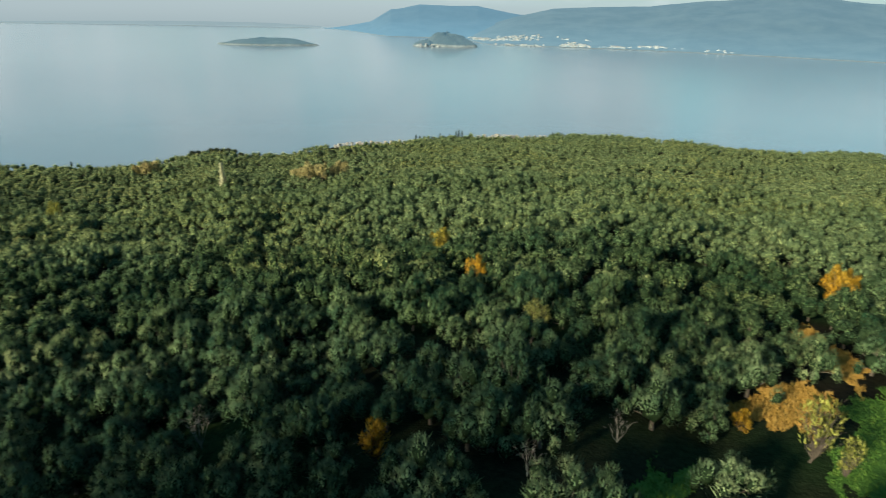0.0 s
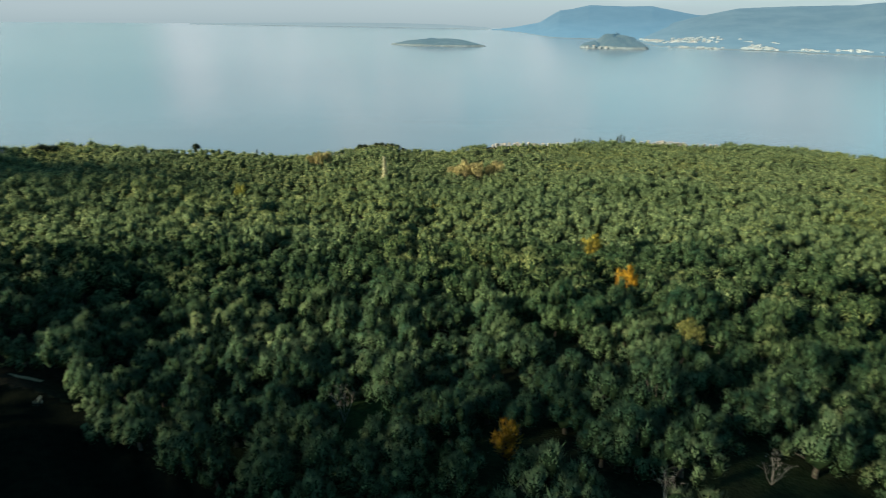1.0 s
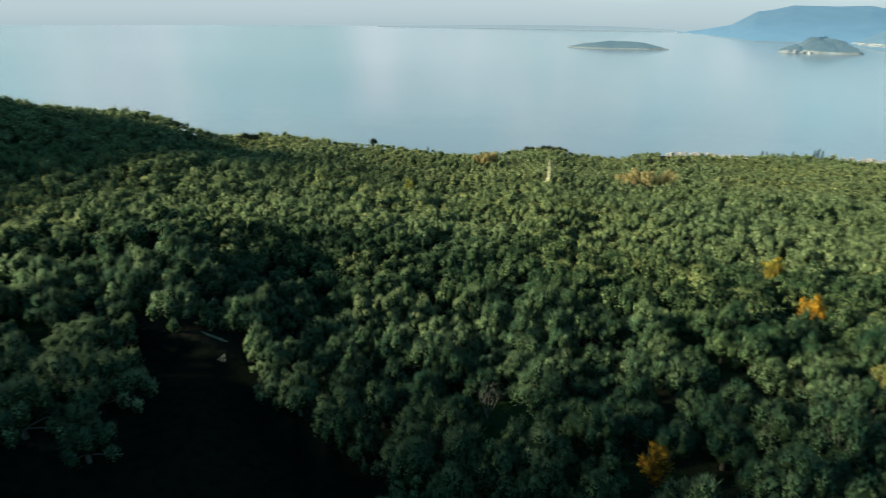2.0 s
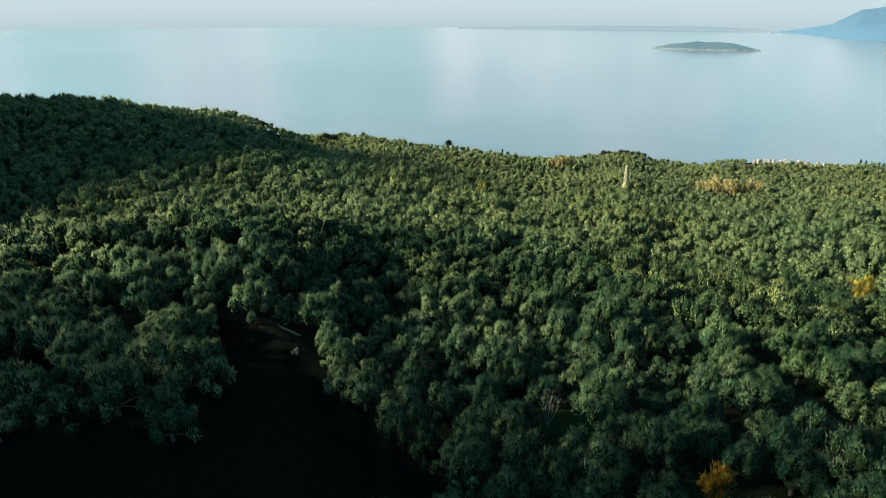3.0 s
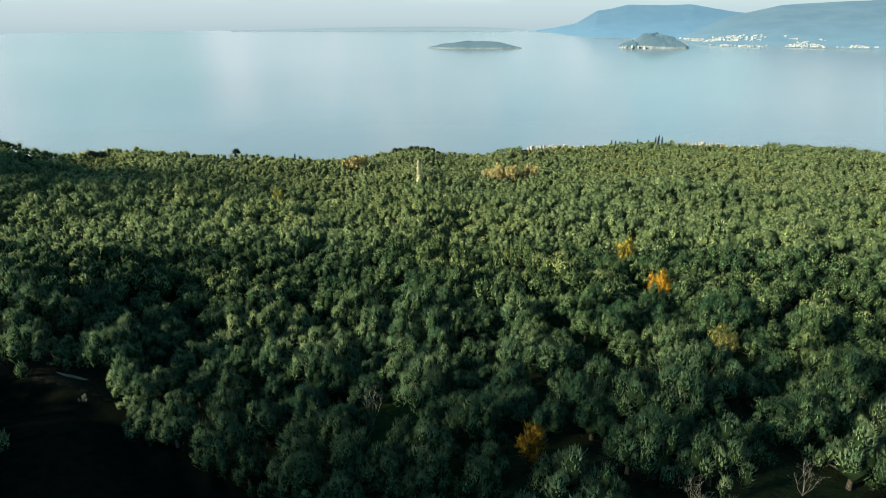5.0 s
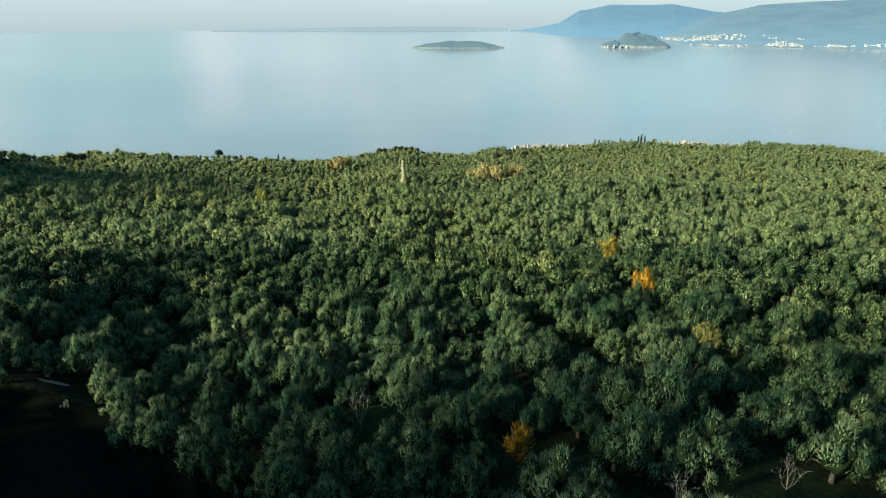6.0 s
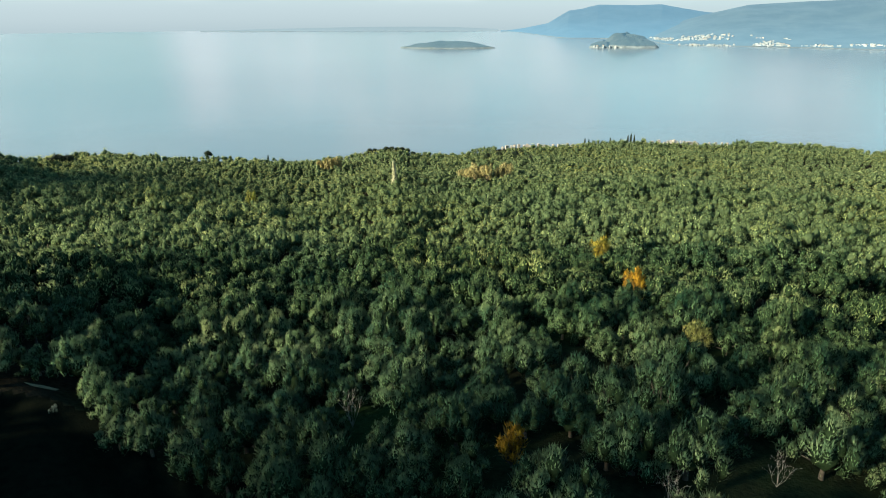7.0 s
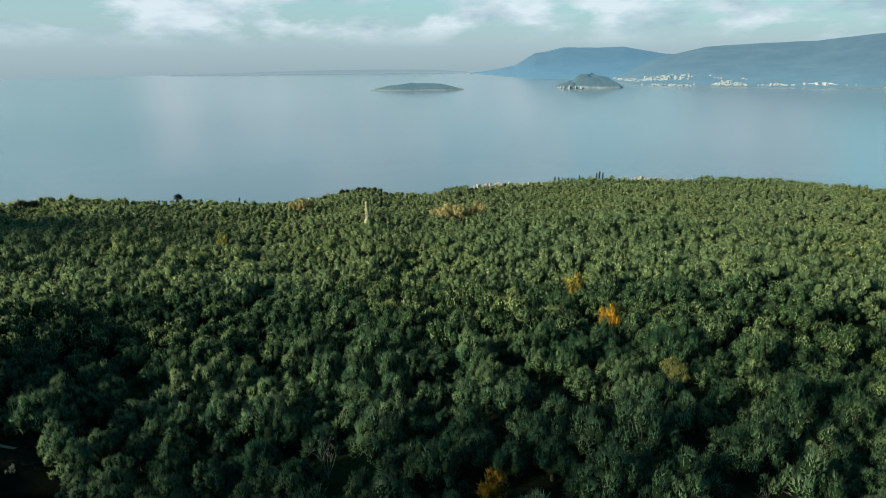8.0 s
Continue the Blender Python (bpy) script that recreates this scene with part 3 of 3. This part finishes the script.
def olive_shape(rng, boughs, tufts, length, wide, ico=True, core=0.8, fat=1.0, spread=3.1, uneven=1.0, tall=1.55):
    """An olive crown: many upright, rounded sprays heaped round a dark inner mass."""
    c, s = [], []
    lean = rng.uniform(-0.5, 0.5, 2)
    for k in range(boughs):
        u = (k + 0.5) / boughs
        t = k * 2.4 + rng.uniform(-0.5, 0.5)
        q = spread * u ** 0.55 * rng.uniform(0.7, 1.18)
        z = 4.5 - 2.7 * (q / 3.0) ** 2 + rng.uniform(-0.9, 1.25) * uneven
        w = rng.uniform(0.5, 0.95) * (26 / boughs) ** 0.5 * fat
        c.append((math.cos(t) * q + lean[0] * u, math.sin(t) * q + lean[1] * u, z))
        s.append((w, w * rng.uniform(0.85, 1.15), w * rng.uniform(0.78, 1.22) * tall))
    c.append((0, 0, 2.3))
    s.append((2.1, 2.1, 1.9))
    c, s = np.array(c), np.array(s)
    tones = np.append(rng.uniform(0, 1, boughs), 0.3)
    v, f, slot, nrm, tone = foliage(rng, c, s, [tufts] * boughs + [tufts // 4], length, wide, core, ico, 0.3, 0.35, True, tones)
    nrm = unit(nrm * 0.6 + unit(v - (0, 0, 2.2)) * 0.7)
    return c[:boughs], (v, f, slot, nrm, tone)


def on_ground(az, r):
    x, y = polar(az, r)
    return float(x), float(y), float(height(np.array(x), np.array(y)))


# standing places of the single trees that are not olives: azimuth, distance, spread
SPECIAL = [(-2.8, 133, 4.5), (0.5, 174, 4.5), (8.3, 59, 4.0), (12.0, 405, 10), (33.6, 333, 5), (-9.2, 101, 3.0),
           (-29.3, 78, 2.5), (-35.3, 74, 2.5), (-38.2, 74, 2.0), (-34.4, 170, 5.5), (0.85, 87, 3.4), (-12.7, 57, 2.6), (8.2, 55, 3.0), (20.4, 368, 6),
           (14.9, 98, 4), (-9.0, 55, 3.5), (-18.1, 66, 3.5), (25.8, 73, 3.5)]


def grove_places():
    """Jittered rows of olive trees over the hillside, leaving the clearings free."""
    rng = np.random.default_rng(11)
    g = np.arange(-800, 800, 5.7)
    X, Y = np.meshgrid(g, g)
    X = X + (np.arange(len(g)) % 2)[:, None] * 2.85
    X, Y = X.ravel() + rng.uniform(-1.7, 1.7, X.size), Y.ravel() + rng.uniform(-1.7, 1.7, Y.size)
    az, r = np.degrees(np.arctan2(-X, Y)), np.hypot(X, Y)
    z = height(X, Y)
    keep = (az > -42) & (az < 80) & (r > 34) & (z > 3.5)
    limit = np.where(az > 50, table(HILL, az, 2) + 12, table(CREST, az, 2) + 14)
    limit = limit - 48 * (((az > -9.4) & (az < -2.4)) | ((az > 3.2) & (az < 10.8))) - 22 * ((az > -2.4) & (az < 3.2))
    keep &= r < limit
    keep &= ~((in_gully(az, r) > 0.85) & (rng.uniform(size=X.size) < np.where(r < 74, 0.985, 0.96))) & (np.maximum.reduce([in_meadow(az + w, r + d) for w, d in ((0, 0), (0, 7), (2.5, 0), (-2.5, 0))]) < 0.4) & ~in_track(az, r) & ~in_clearing(az, r)
    gap = np.sin(X * 0.09 + 2 * np.sin(Y * 0.05)) * np.sin(Y * 0.083 + 1.5 * np.sin(X * 0.04))
    keep &= ~((gap > 0.86) & (r > 150) & (rng.uniform(size=X.size) < 0.75))
    keep &= rng.uniform(size=X.size) > 0.035
    for a, d, w in SPECIAL:
        sx, sy = polar(a, d)
        keep &= np.hypot(X - sx, Y - sy) > w + 1.0
        keep &= np.hypot(X - sx * (1 - 5 / d), Y - sy * (1 - 5 / d)) > w * 0.8 + 0.5
    size = rng.triangular(0.64, 1.0, 1.4, X.size) * (1 + 0.12 * np.sin(X * 0.03) * np.sin(Y * 0.037))
    size = size * (1 - 0.22 * smooth01((r - 260) / 230) * smooth01((46 - az) / 8))
    spin = rng.uniform(0, 2 * math.pi, X.size)
    order = np.argsort(r)
    order = order[keep[order]]
    return np.stack([X, Y, z, size, spin, r, az], 1)[order]


PLACES = grove_places()
NEAR = 300


def build_near_olives():
    rng = np.random.default_rng(5)
    kinds = []
    for k in range(9):
        c, crown = olive_shape(rng, 19 + k % 4, 124, 0.4, 0.054, True, 0.68, 0.95, 3.15, 1.15)
        kinds.append(tree_thing("olive_tree", crown, limbs(rng, c[::3], 1.3, 0.24), OLIVE, BARK,
                                "grey-green olive tree with a dense feathery crown", "olive tree", "olive trees of the grove"))
    for k, (x, y, z, size, spin, r, az) in enumerate(PLACES[:NEAR]):
        m = pose(x, y, z, 0, 0, math.degrees(spin))
        if k < len(kinds):
            kinds[k].matrix_basis = m @ Matrix.Diagonal((size, size, size, 1))
        else:
            ob = copy_thing(kinds[k % len(kinds)], m)
            ob.scale = (size, size, size * (0.88 + 0.3 * (math.sin(k * 12.9) * 0.5 + 0.5)))


build_near_olives()


def stuff_grove(name, rows, shapes, label, leaf=OLIVE, inner=INNER):
    """Many trees joined in one mesh."""
    V, F, S, N, T, base = [], [], [], [], [], 0
    rng = np.random.default_rng(21)
    pick = rng.integers(0, len(shapes), len(rows))
    for k, (v, f, slot, nrm, tone) in enumerate(shapes):
        mine = rows[pick == k]
        if not len(mine):
            continue
        c, s = np.cos(mine[:, 4])[:, None], np.sin(mine[:, 4])[:, None]
        sz = mine[:, 3][:, None]
        tall = 1.02 + 0.16 * np.sin(mine[:, 4] * 9)[:, None]
        P = np.stack([(v[:, 0] * c - v[:, 1] * s) * sz, (v[:, 0] * s + v[:, 1] * c) * sz, v[:, 2] * sz * tall], -1) + mine[:, None, :3]
        V.append(P.reshape(-1, 3))
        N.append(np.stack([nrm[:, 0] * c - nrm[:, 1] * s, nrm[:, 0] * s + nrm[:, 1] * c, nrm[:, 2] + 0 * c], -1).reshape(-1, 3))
        T.append((tone[None] * 0.7 + rng.uniform(-0.15, 0.45, (len(mine), 1))).ravel())
        F.append((f[None] + (np.arange(len(mine)) * len(v))[:, None, None] + base).reshape(-1, 3))
        S.append(np.tile(slot, len(mine)))
        base += len(mine) * len(v)
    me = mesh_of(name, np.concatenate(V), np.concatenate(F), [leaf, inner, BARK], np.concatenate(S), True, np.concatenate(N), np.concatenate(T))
    tagged(new(name, me), label, "olive trees", kind="stuff")


def grove_shapes(seed, count, trunk_sides, *shape):
    rng = np.random.default_rng(seed)
    out = []
    for k in range(count):
        c, (v, f, slot, nrm, tone) = olive_shape(rng, *shape)
        tv, tf = tube([(0, 0, -0.8), (0.0, 0.1, 2.2)], [0.26, 0.14], trunk_sides)
        vv, ff = join([(v, f), (tv, tf)])
        out.append((vv, ff, np.concatenate([slot, np.full(len(tf), 2)]), np.concatenate([nrm, np.tile((0, 0, 1.0), (len(tv), 1))]), np.concatenate([tone, np.zeros(len(tv))])))
    return out


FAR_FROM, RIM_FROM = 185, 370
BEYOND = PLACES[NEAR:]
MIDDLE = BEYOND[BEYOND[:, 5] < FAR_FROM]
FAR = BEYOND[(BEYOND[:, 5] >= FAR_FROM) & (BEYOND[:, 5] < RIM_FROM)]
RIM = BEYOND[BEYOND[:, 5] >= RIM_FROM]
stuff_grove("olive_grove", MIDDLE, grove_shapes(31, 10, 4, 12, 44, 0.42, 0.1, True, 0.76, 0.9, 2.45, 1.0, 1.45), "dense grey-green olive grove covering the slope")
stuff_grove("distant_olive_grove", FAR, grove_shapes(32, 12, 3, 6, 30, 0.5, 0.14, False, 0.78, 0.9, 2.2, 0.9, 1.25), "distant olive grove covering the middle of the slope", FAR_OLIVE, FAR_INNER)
stuff_grove("distant_olive_grove", RIM, grove_shapes(33, 14, 3, 3, 18, 0.62, 0.22, False, 0.8, 0.92, 2.1, 0.7, 1.05), "distant olive grove reaching the rim above the sea", RIM_HAZE_OLIVE, FAR_INNER)

# ---- single trees ----


def vase(rng, count, radius):
    """Upright boughs spreading like a fan: centres and half-sizes."""
    c, s = [], []
    for k in range(count):
        u = ((k + 0.5) / count) ** 0.5
        t = k * 2.4 + rng.uniform(-0.5, 0.5)
        z = 4.3 - 1.6 * u * u + rng.uniform(-1.5, 1.4)
        q = radius * u * rng.uniform(0.7, 1.15) * (0.45 + 0.11 * z)
        w = radius * rng.uniform(0.12, 0.22)
        c.append((math.cos(t) * q, math.sin(t) * q, z))
        s.append((w, w * rng.uniform(0.85, 1.15), w * rng.uniform(1.6, 2.6)))
    return np.array(c), np.array(s)


def broadleaf(name, az, r, size, leaf, label, seed, tufts=55, length=0.46, wide=0.06, bark=BARK, core=0.0, boughs=40, slim=1.0, sink=0.8):
    rng = np.random.default_rng(seed)
    c, s = vase(rng, boughs, 2.5 * slim) if tufts else lobes_of(rng, boughs, 2.0 * slim, 0.1, 6.4, 0.09, 0.25)
    crown = foliage(rng, c, s, tufts, length, wide, core, True, 0.3) if tufts else None
    ob = tree_thing(name, crown, limbs(rng, c, 1.0, 0.1 if tufts else 0.055, 5, 1 if tufts else 6), leaf, bark, label, "tree")
    x, y, z = on_ground(az, r)
    size = size * 1.25
    ob.matrix_basis = pose(x, y, z - sink, 0, 0, seed * 50) @ Matrix.Diagonal((size, size, size, 1))
    return ob


broadleaf("autumn_tree", -2.8, 131, 1.15, AMBER, "bright orange autumn tree among the olives", 1, boughs=64, slim=0.85)
broadleaf("autumn_tree", 0.5, 174, 1.4, GOLD, "yellow-orange tree turning, with thinning leaves", 2, boughs=52, slim=0.75, tufts=44)
broadleaf("autumn_tree", 8.3, 59, 0.95, AMBER, "small rusty orange tree with thin upright twigs", 3, slim=0.6, tufts=40)
for k, (az, r) in enumerate([(10.6, 408), (13.3, 415), (26.4, 505), (27.2, 512), (25.6, 508), (9.8, 412), (14.0, 420)]):
    broadleaf("autumn_tree", az, r, 1.3 + 0.15 * (k % 3), RUST, "brownish autumn tree on the far slope", 80 + k, tufts=80, sink=0.0)
broadleaf("autumn_tree", 12.8, 410, 1.75, RUST, "wide brownish autumn tree on the far slope", 4, tufts=80, sink=0.0)
broadleaf("autumn_tree", 11.7, 404, 1.65, RUST, "wide brownish autumn tree on the far slope", 14, tufts=80, sink=0.0)
broadleaf("autumn_tree", 33.6, 333, 1.25, PALE_GOLD, "yellow-leaved tree among dark olives", 5, sink=0.0)
broadleaf("autumn_tree", -9.2, 101, 0.8, LIME, "pale yellow shrub-like tree among the olives", 6, sink=0.0)
broadleaf("autumn_tree", -29.3, 78, 0.5, AMBER, "low golden-brown bush at the foot of a dry bank", 7, tufts=60)
broadleaf("autumn_tree", -35.3, 74, 1.35, PALE_GOLD, "tall slender yellow-green tree with thin feathery leaves", 9, tufts=13, slim=0.62)
broadleaf("autumn_tree", -38.2, 74, 0.8, PALE_GOLD, "yellow-green sapling on the meadow", 12, tufts=16, slim=0.6)
broadleaf("autumn_tree", -34.4, 170, 1.5, AMBER, "orange autumn tree on the slope", 11, sink=2.2)
broadleaf("bare_tree", -9.0, 55, 0.75, AMBER, "leafless tree with pale grey branches", 21, tufts=0, bark=PALE_BARK, boughs=7)
broadleaf("bare_tree", -18.1, 66, 0.75, AMBER, "leafless tree with pale grey branches", 22, tufts=0, bark=PALE_BARK, boughs=6)
broadleaf("bare_tree", 25.8, 73, 0.95, AMBER, "leafless tree with pale grey branches", 23, tufts=0, bark=PALE_BARK, boughs=7)
broadleaf("pale_shrub", 14.9, 98, 0.6, STRAW, "low pale grey shrub in a gap of the grove", 24, tufts=60, bark=PALE_BARK, boughs=6)
broadleaf("pale_shrub", 52.6, 86, 0.28, STRAW, "low pale shrub at the edge of the dark hollow", 25, tufts=50, bark=PALE_BARK, boughs=6)


def column_tree(name, az, r, tall, girth, leaf, bark, label, seed, category):
    rng = np.random.default_rng(seed)
    k = 9
    c = np.array([(rng.uniform(-0.1, 0.1) * girth, rng.uniform(-0.1, 0.1) * girth, tall * (0.07 + 0.85 * i / (k - 1))) for i in range(k)])
    s = np.array([(girth * (0.55 - 0.4 * (i / (k - 1)) ** 2),) * 2 + (tall * 0.11,) for i in range(k)])
    crown = foliage(rng, c, s, 110, tall * 0.07, girth * 0.1, 0.7, False, 0.25)
    trunk = tube([(0, 0, -0.5), (0, 0.02, tall * 0.5), (0, 0, tall * 0.92)], [girth * 0.12, girth * 0.08, 0.03], 7)
    ob = tree_thing(name, crown, trunk, leaf, bark, label, category)
    ob.matrix_basis = pose(*on_ground(az, r), 0, 0, seed * 40)
    return ob


column_tree("poplar_tree", 20.4, 368, 15.5, 3.0, STRAW, PALE_BARK, "tall slim poplar with pale straw-coloured leaves", 1, "poplar tree")


def grass_stuff(name, inside, a0, a1, r0, r1, count, tall, mat, label, seed):
    """Uneven tufts of grass standing on an open patch."""
    rng = np.random.default_rng(seed)
    az, r = rng.uniform(a0, a1, count), np.sqrt(rng.uniform(r0 * r0, r1 * r1, count))
    keep = inside(az, r) > rng.uniform(0.1, 0.7, count)
    x, y = polar(az[keep], r[keep])
    root = np.stack([x, y, height(x, y) - 0.05], -1)
    n = len(root)
    side = unit(rng.normal(size=(n, 3)) * (1, 1, 0.05)) * rng.uniform(0.05, 0.16, (n, 1))
    tip = root + np.stack([rng.normal(scale=0.15, size=n), rng.normal(scale=0.15, size=n), rng.uniform(0.3, 1.2, n) ** 2 * tall], -1)
    me = mesh_of(name, np.stack([root - side, root + side, tip], 1).reshape(-1, 3), np.arange(3 * n).reshape(-1, 3), [mat])
    tagged(new(name, me), label, "grass", kind="stuff")


grass_stuff("dry_grass", in_bank, -39, -27, 76, 146, 52000, 0.6, DRY_GRASS, "tall dry golden grass on open banks", 3)
grass_stuff("meadow_grass", in_meadow, -42, -19, 36, 116, 40000, 0.4, MEADOW, "fresh green meadow grass beside the grove", 4)


def crest_range(az):
    return float(table(CREST, az, 2))


for az, off, tall, girth in [(2.9, 3, 9.5, 2.3), (2.55, 5, 8.0, 2.0), (2.2, 6, 6.5, 2.0), (1.4, 4, 5.5, 1.8), (0.7, 4, 8.5, 1.9), (0.45, 2, 6.0, 1.8),
                             (-0.2, 5, 6.5, 1.9), (-0.8, 3, 9.5, 2.0), (-1.05, 4, 11.0, 2.3), (-1.35, 3, 9.0, 2.0), (-9.6, 4, 8.0, 2.2), (-10.4, 5, 7.0, 2.0), (31.75, 2, 10.0, 1.9)]:
    column_tree("cypress_tree", az, crest_range(az) + off - 6, tall * 0.84, girth * 0.85, CYPRESS, BARK, "slender dark cypress on the rim above the sea", int(az * 10) % 97 + 3, "cypress tree")


def round_pine(az, r, size, label, seed):
    rng = np.random.default_rng(seed)
    c, s = lobes_of(rng, 9, 3.0, 2.2, 6.6)
    crown = foliage(rng, c, s, 70, 0.8, 0.18, 0.8, False)
    ob = tree_thing("pine_tree", crown, limbs(rng, c, 2.0, 0.22), CYPRESS, BARK, label, "pine tree")
    ob.matrix_basis = pose(*on_ground(az, r), 0, 0, seed * 33) @ Matrix.Diagonal((size, size, size, 1))


round_pine(36.75, crest_range(36.75) + 2, 1.35, "dark conical pine standing out on the skyline", 41)
round_pine(47.3, 500, 1.4, "dark broad pine on the skyline", 42)
round_pine(48.0, 500, 1.5, "dark broad pine on the skyline", 43)
round_pine(48.6, 498, 1.1, "dark broad pine on the skyline", 44)
round_pine(67.7, 508, 1.15, "lone umbrella-shaped pine on the hill top", 45)
for k in range(9):
    round_pine(18.6 + k * 0.5, 586 + (k * 7) % 11, 0.85 + (k % 3) * 0.12, "dark pine in the wooded knoll at the rim", 50 + k)
for k in range(6):
    round_pine(7.6 + k * 0.75 + (k % 2) * 0.3, 520 + (k * 37) % 60, 0.9 + (k % 3) * 0.15, "dark pine in a fold of the far slope", 70 + k)

# ---- houses ----


def box(bm, x0, x1, y0, y1, z0, z1, bevel=0.0):
    r = bmesh.ops.create_cube(bm, size=1.0, matrix=Matrix.Translation(((x0 + x1) / 2, (y0 + y1) / 2, (z0 + z1) / 2)) @ Matrix.Diagonal((x1 - x0, y1 - y0, z1 - z0, 1)))
    if bevel:
        bmesh.ops.bevel(bm, geom=list({e for v in r["verts"] for e in v.link_edges}), offset=bevel, segments=1, affect="EDGES")


def house(name, w, d, h, gable, label, group, plaster=None):
    """A plain plastered house with storeys, windows set in its walls and a roof with eaves."""
    top = tagged(new(name), label, "house", group)
    bm = bmesh.new()
    box(bm, -w / 2, w / 2, -d / 2, d / 2, -9.0, h, 0.05)
    part("wall", bm_mesh("wall", bm, plaster or PLASTER), top)
    bm = bmesh.new()
    if gable:
        e, k = 0.45, w * 0.28
        pts = [(x, y, z) for x in (-d / 2 - e, d / 2 + e) for y, z in ((-w / 2 - e, h - 0.1), (w / 2 + e, h - 0.1), (w / 2 + e, h + 0.1), (0, h + k), (-w / 2 - e, h + 0.1))]
        vs = [bm.verts.new((y, x, z)) for x, y, z in pts]
        bm.faces.new(vs[:5])
        bm.faces.new(vs[5:][::-1])
        for k in range(5):
            bm.faces.new((vs[k], vs[k + 5], vs[(k + 1) % 5 + 5], vs[(k + 1) % 5]))
        bmesh.ops.recalc_face_normals(bm, faces=bm.faces)
        part("roof", bm_mesh("roof", bm, ROOF_TILE), top, "weathered red tile roof")
    else:
        box(bm, -w / 2 - 0.25, w / 2 + 0.25, -d / 2 - 0.25, d / 2 + 0.25, h, h + 0.35, 0.04)
        box(bm, w * 0.1, w * 0.35, -d * 0.1, d * 0.2, h + 0.35, h + 2.0, 0.04)
        part("roof", bm_mesh("roof", bm, plaster or PLASTER), top)
    floors = max(1, int(h // 2.8))
    for f in range(floors):
        for k in range(3):
            x = (k - 1) * w * 0.3
            bm = bmesh.new()
            z0 = f * 2.8 + (0.1 if f == 0 and k == 1 else 0.9)
            box(bm, x - 0.55, x + 0.55, -d / 2 - 0.02, -d / 2 + 0.1, z0, f * 2.8 + 2.2)
            part("door" if f == 0 and k == 1 else "window", bm_mesh("window", bm, DARK_PANE), top)
    return top


VILLAGE = [house("village_house", 8, 7, 5.6, True, "white plastered house with a tiled roof near the rim", "village houses on the rim"),
           house("village_house", 10, 8, 5.6, False, "white flat-roofed house among olive trees", "village houses on the rim"),
           house("village_house", 7, 6, 3.4, True, "small white house with a tiled roof", "village houses on the rim")]


def settle(kinds, spots):
    """Stands copies of the houses at (azimuth, distance, height, turn, scale)."""
    for k, (az, r, z, turn, size) in enumerate(spots):
        x, y = polar(az, r)
        m = pose(float(x), float(y), z, 0, 0, az + turn)
        if k < len(kinds):
            kinds[k].matrix_basis = m @ Matrix.Diagonal((size, size, size, 1))
        else:
            copy_thing(kinds[k % len(kinds)], m).scale = (size, size, size)


rng = random.Random(4)
spots = []
for az in [10.3, 9.9, 9.5, 9.2, 8.8, 8.3, 8.05, 7.8, 7.4, 7.0, 6.5, 6.1, 5.7, 5.2, 4.8, 4.4, 4.0, 3.6, -2.9, -3.4, -3.9, -4.4, -4.9, -5.2, -5.7, -6.1, -6.6, -4.15, -4.65, -5.45, -5.9, -6.35, -7.1, -7.5, -8.0, -8.5, -8.9]:
    r = crest_range(az) + rng.uniform(-12, 2)
    x, y, z = on_ground(az, r)
    spots.append((az, r, z + rng.uniform(0.8, 1.9) + (0.2 if az > 0 else 0.9 if az < -4.5 else -0.4), rng.uniform(-40, 40), rng.uniform(0.22, 0.4) if az > 0 else rng.uniform(0.2, 0.32)))
settle(VILLAGE, spots)

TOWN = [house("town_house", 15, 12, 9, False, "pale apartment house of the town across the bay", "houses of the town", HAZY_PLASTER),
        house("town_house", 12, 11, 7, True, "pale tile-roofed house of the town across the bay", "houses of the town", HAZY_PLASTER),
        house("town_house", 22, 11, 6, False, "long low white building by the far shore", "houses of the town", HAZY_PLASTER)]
spots = []
for a0, a1, low, high, count in [(-1.7, -4.6, 0.13, 0.24, 60), (-4.2, -7.7, 0.15, 0.29, 110), (-3.4, -8.2, 0.008, 0.03, 36), (-9.6, -12.1, 0.02, 0.17, 66),
                                 (-12.9, -15.6, 0.03, 0.08, 20), (-16.2, -18.6, 0.06, 0.12, 26), (-19, -24, 0.02, 0.08, 10), (-8, -13, 0.18, 0.24, 8)]:
    for k in range(count):
        az, q = a0 + (a1 - a0) * min(max(rng.gauss(0.5, 0.26), 0), 1), low + (high - low) * rng.random()
        if az < -9.5 and az > -12.2:
            q = low + (q - low) * (1 - abs(az + 10.8) / 1.6)
        spots.append((az, ridge_range(COAST, 3020, 4300, az, q), ridge_height(COAST, 3020, 4300, 8, az, q), rng.uniform(-30, 30), rng.uniform(0.3, 0.65)))
settle(TOWN, spots)
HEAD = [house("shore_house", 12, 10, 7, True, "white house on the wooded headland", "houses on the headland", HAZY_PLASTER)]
spots = []
for k in range(11):
    az = rng.uniform(0.9, 3.0)
    spots.append((az, 2722 + rng.uniform(0, 22), rng.uniform(1, 7), rng.uniform(-30, 30), rng.uniform(0.35, 0.6)))
settle(HEAD, spots)
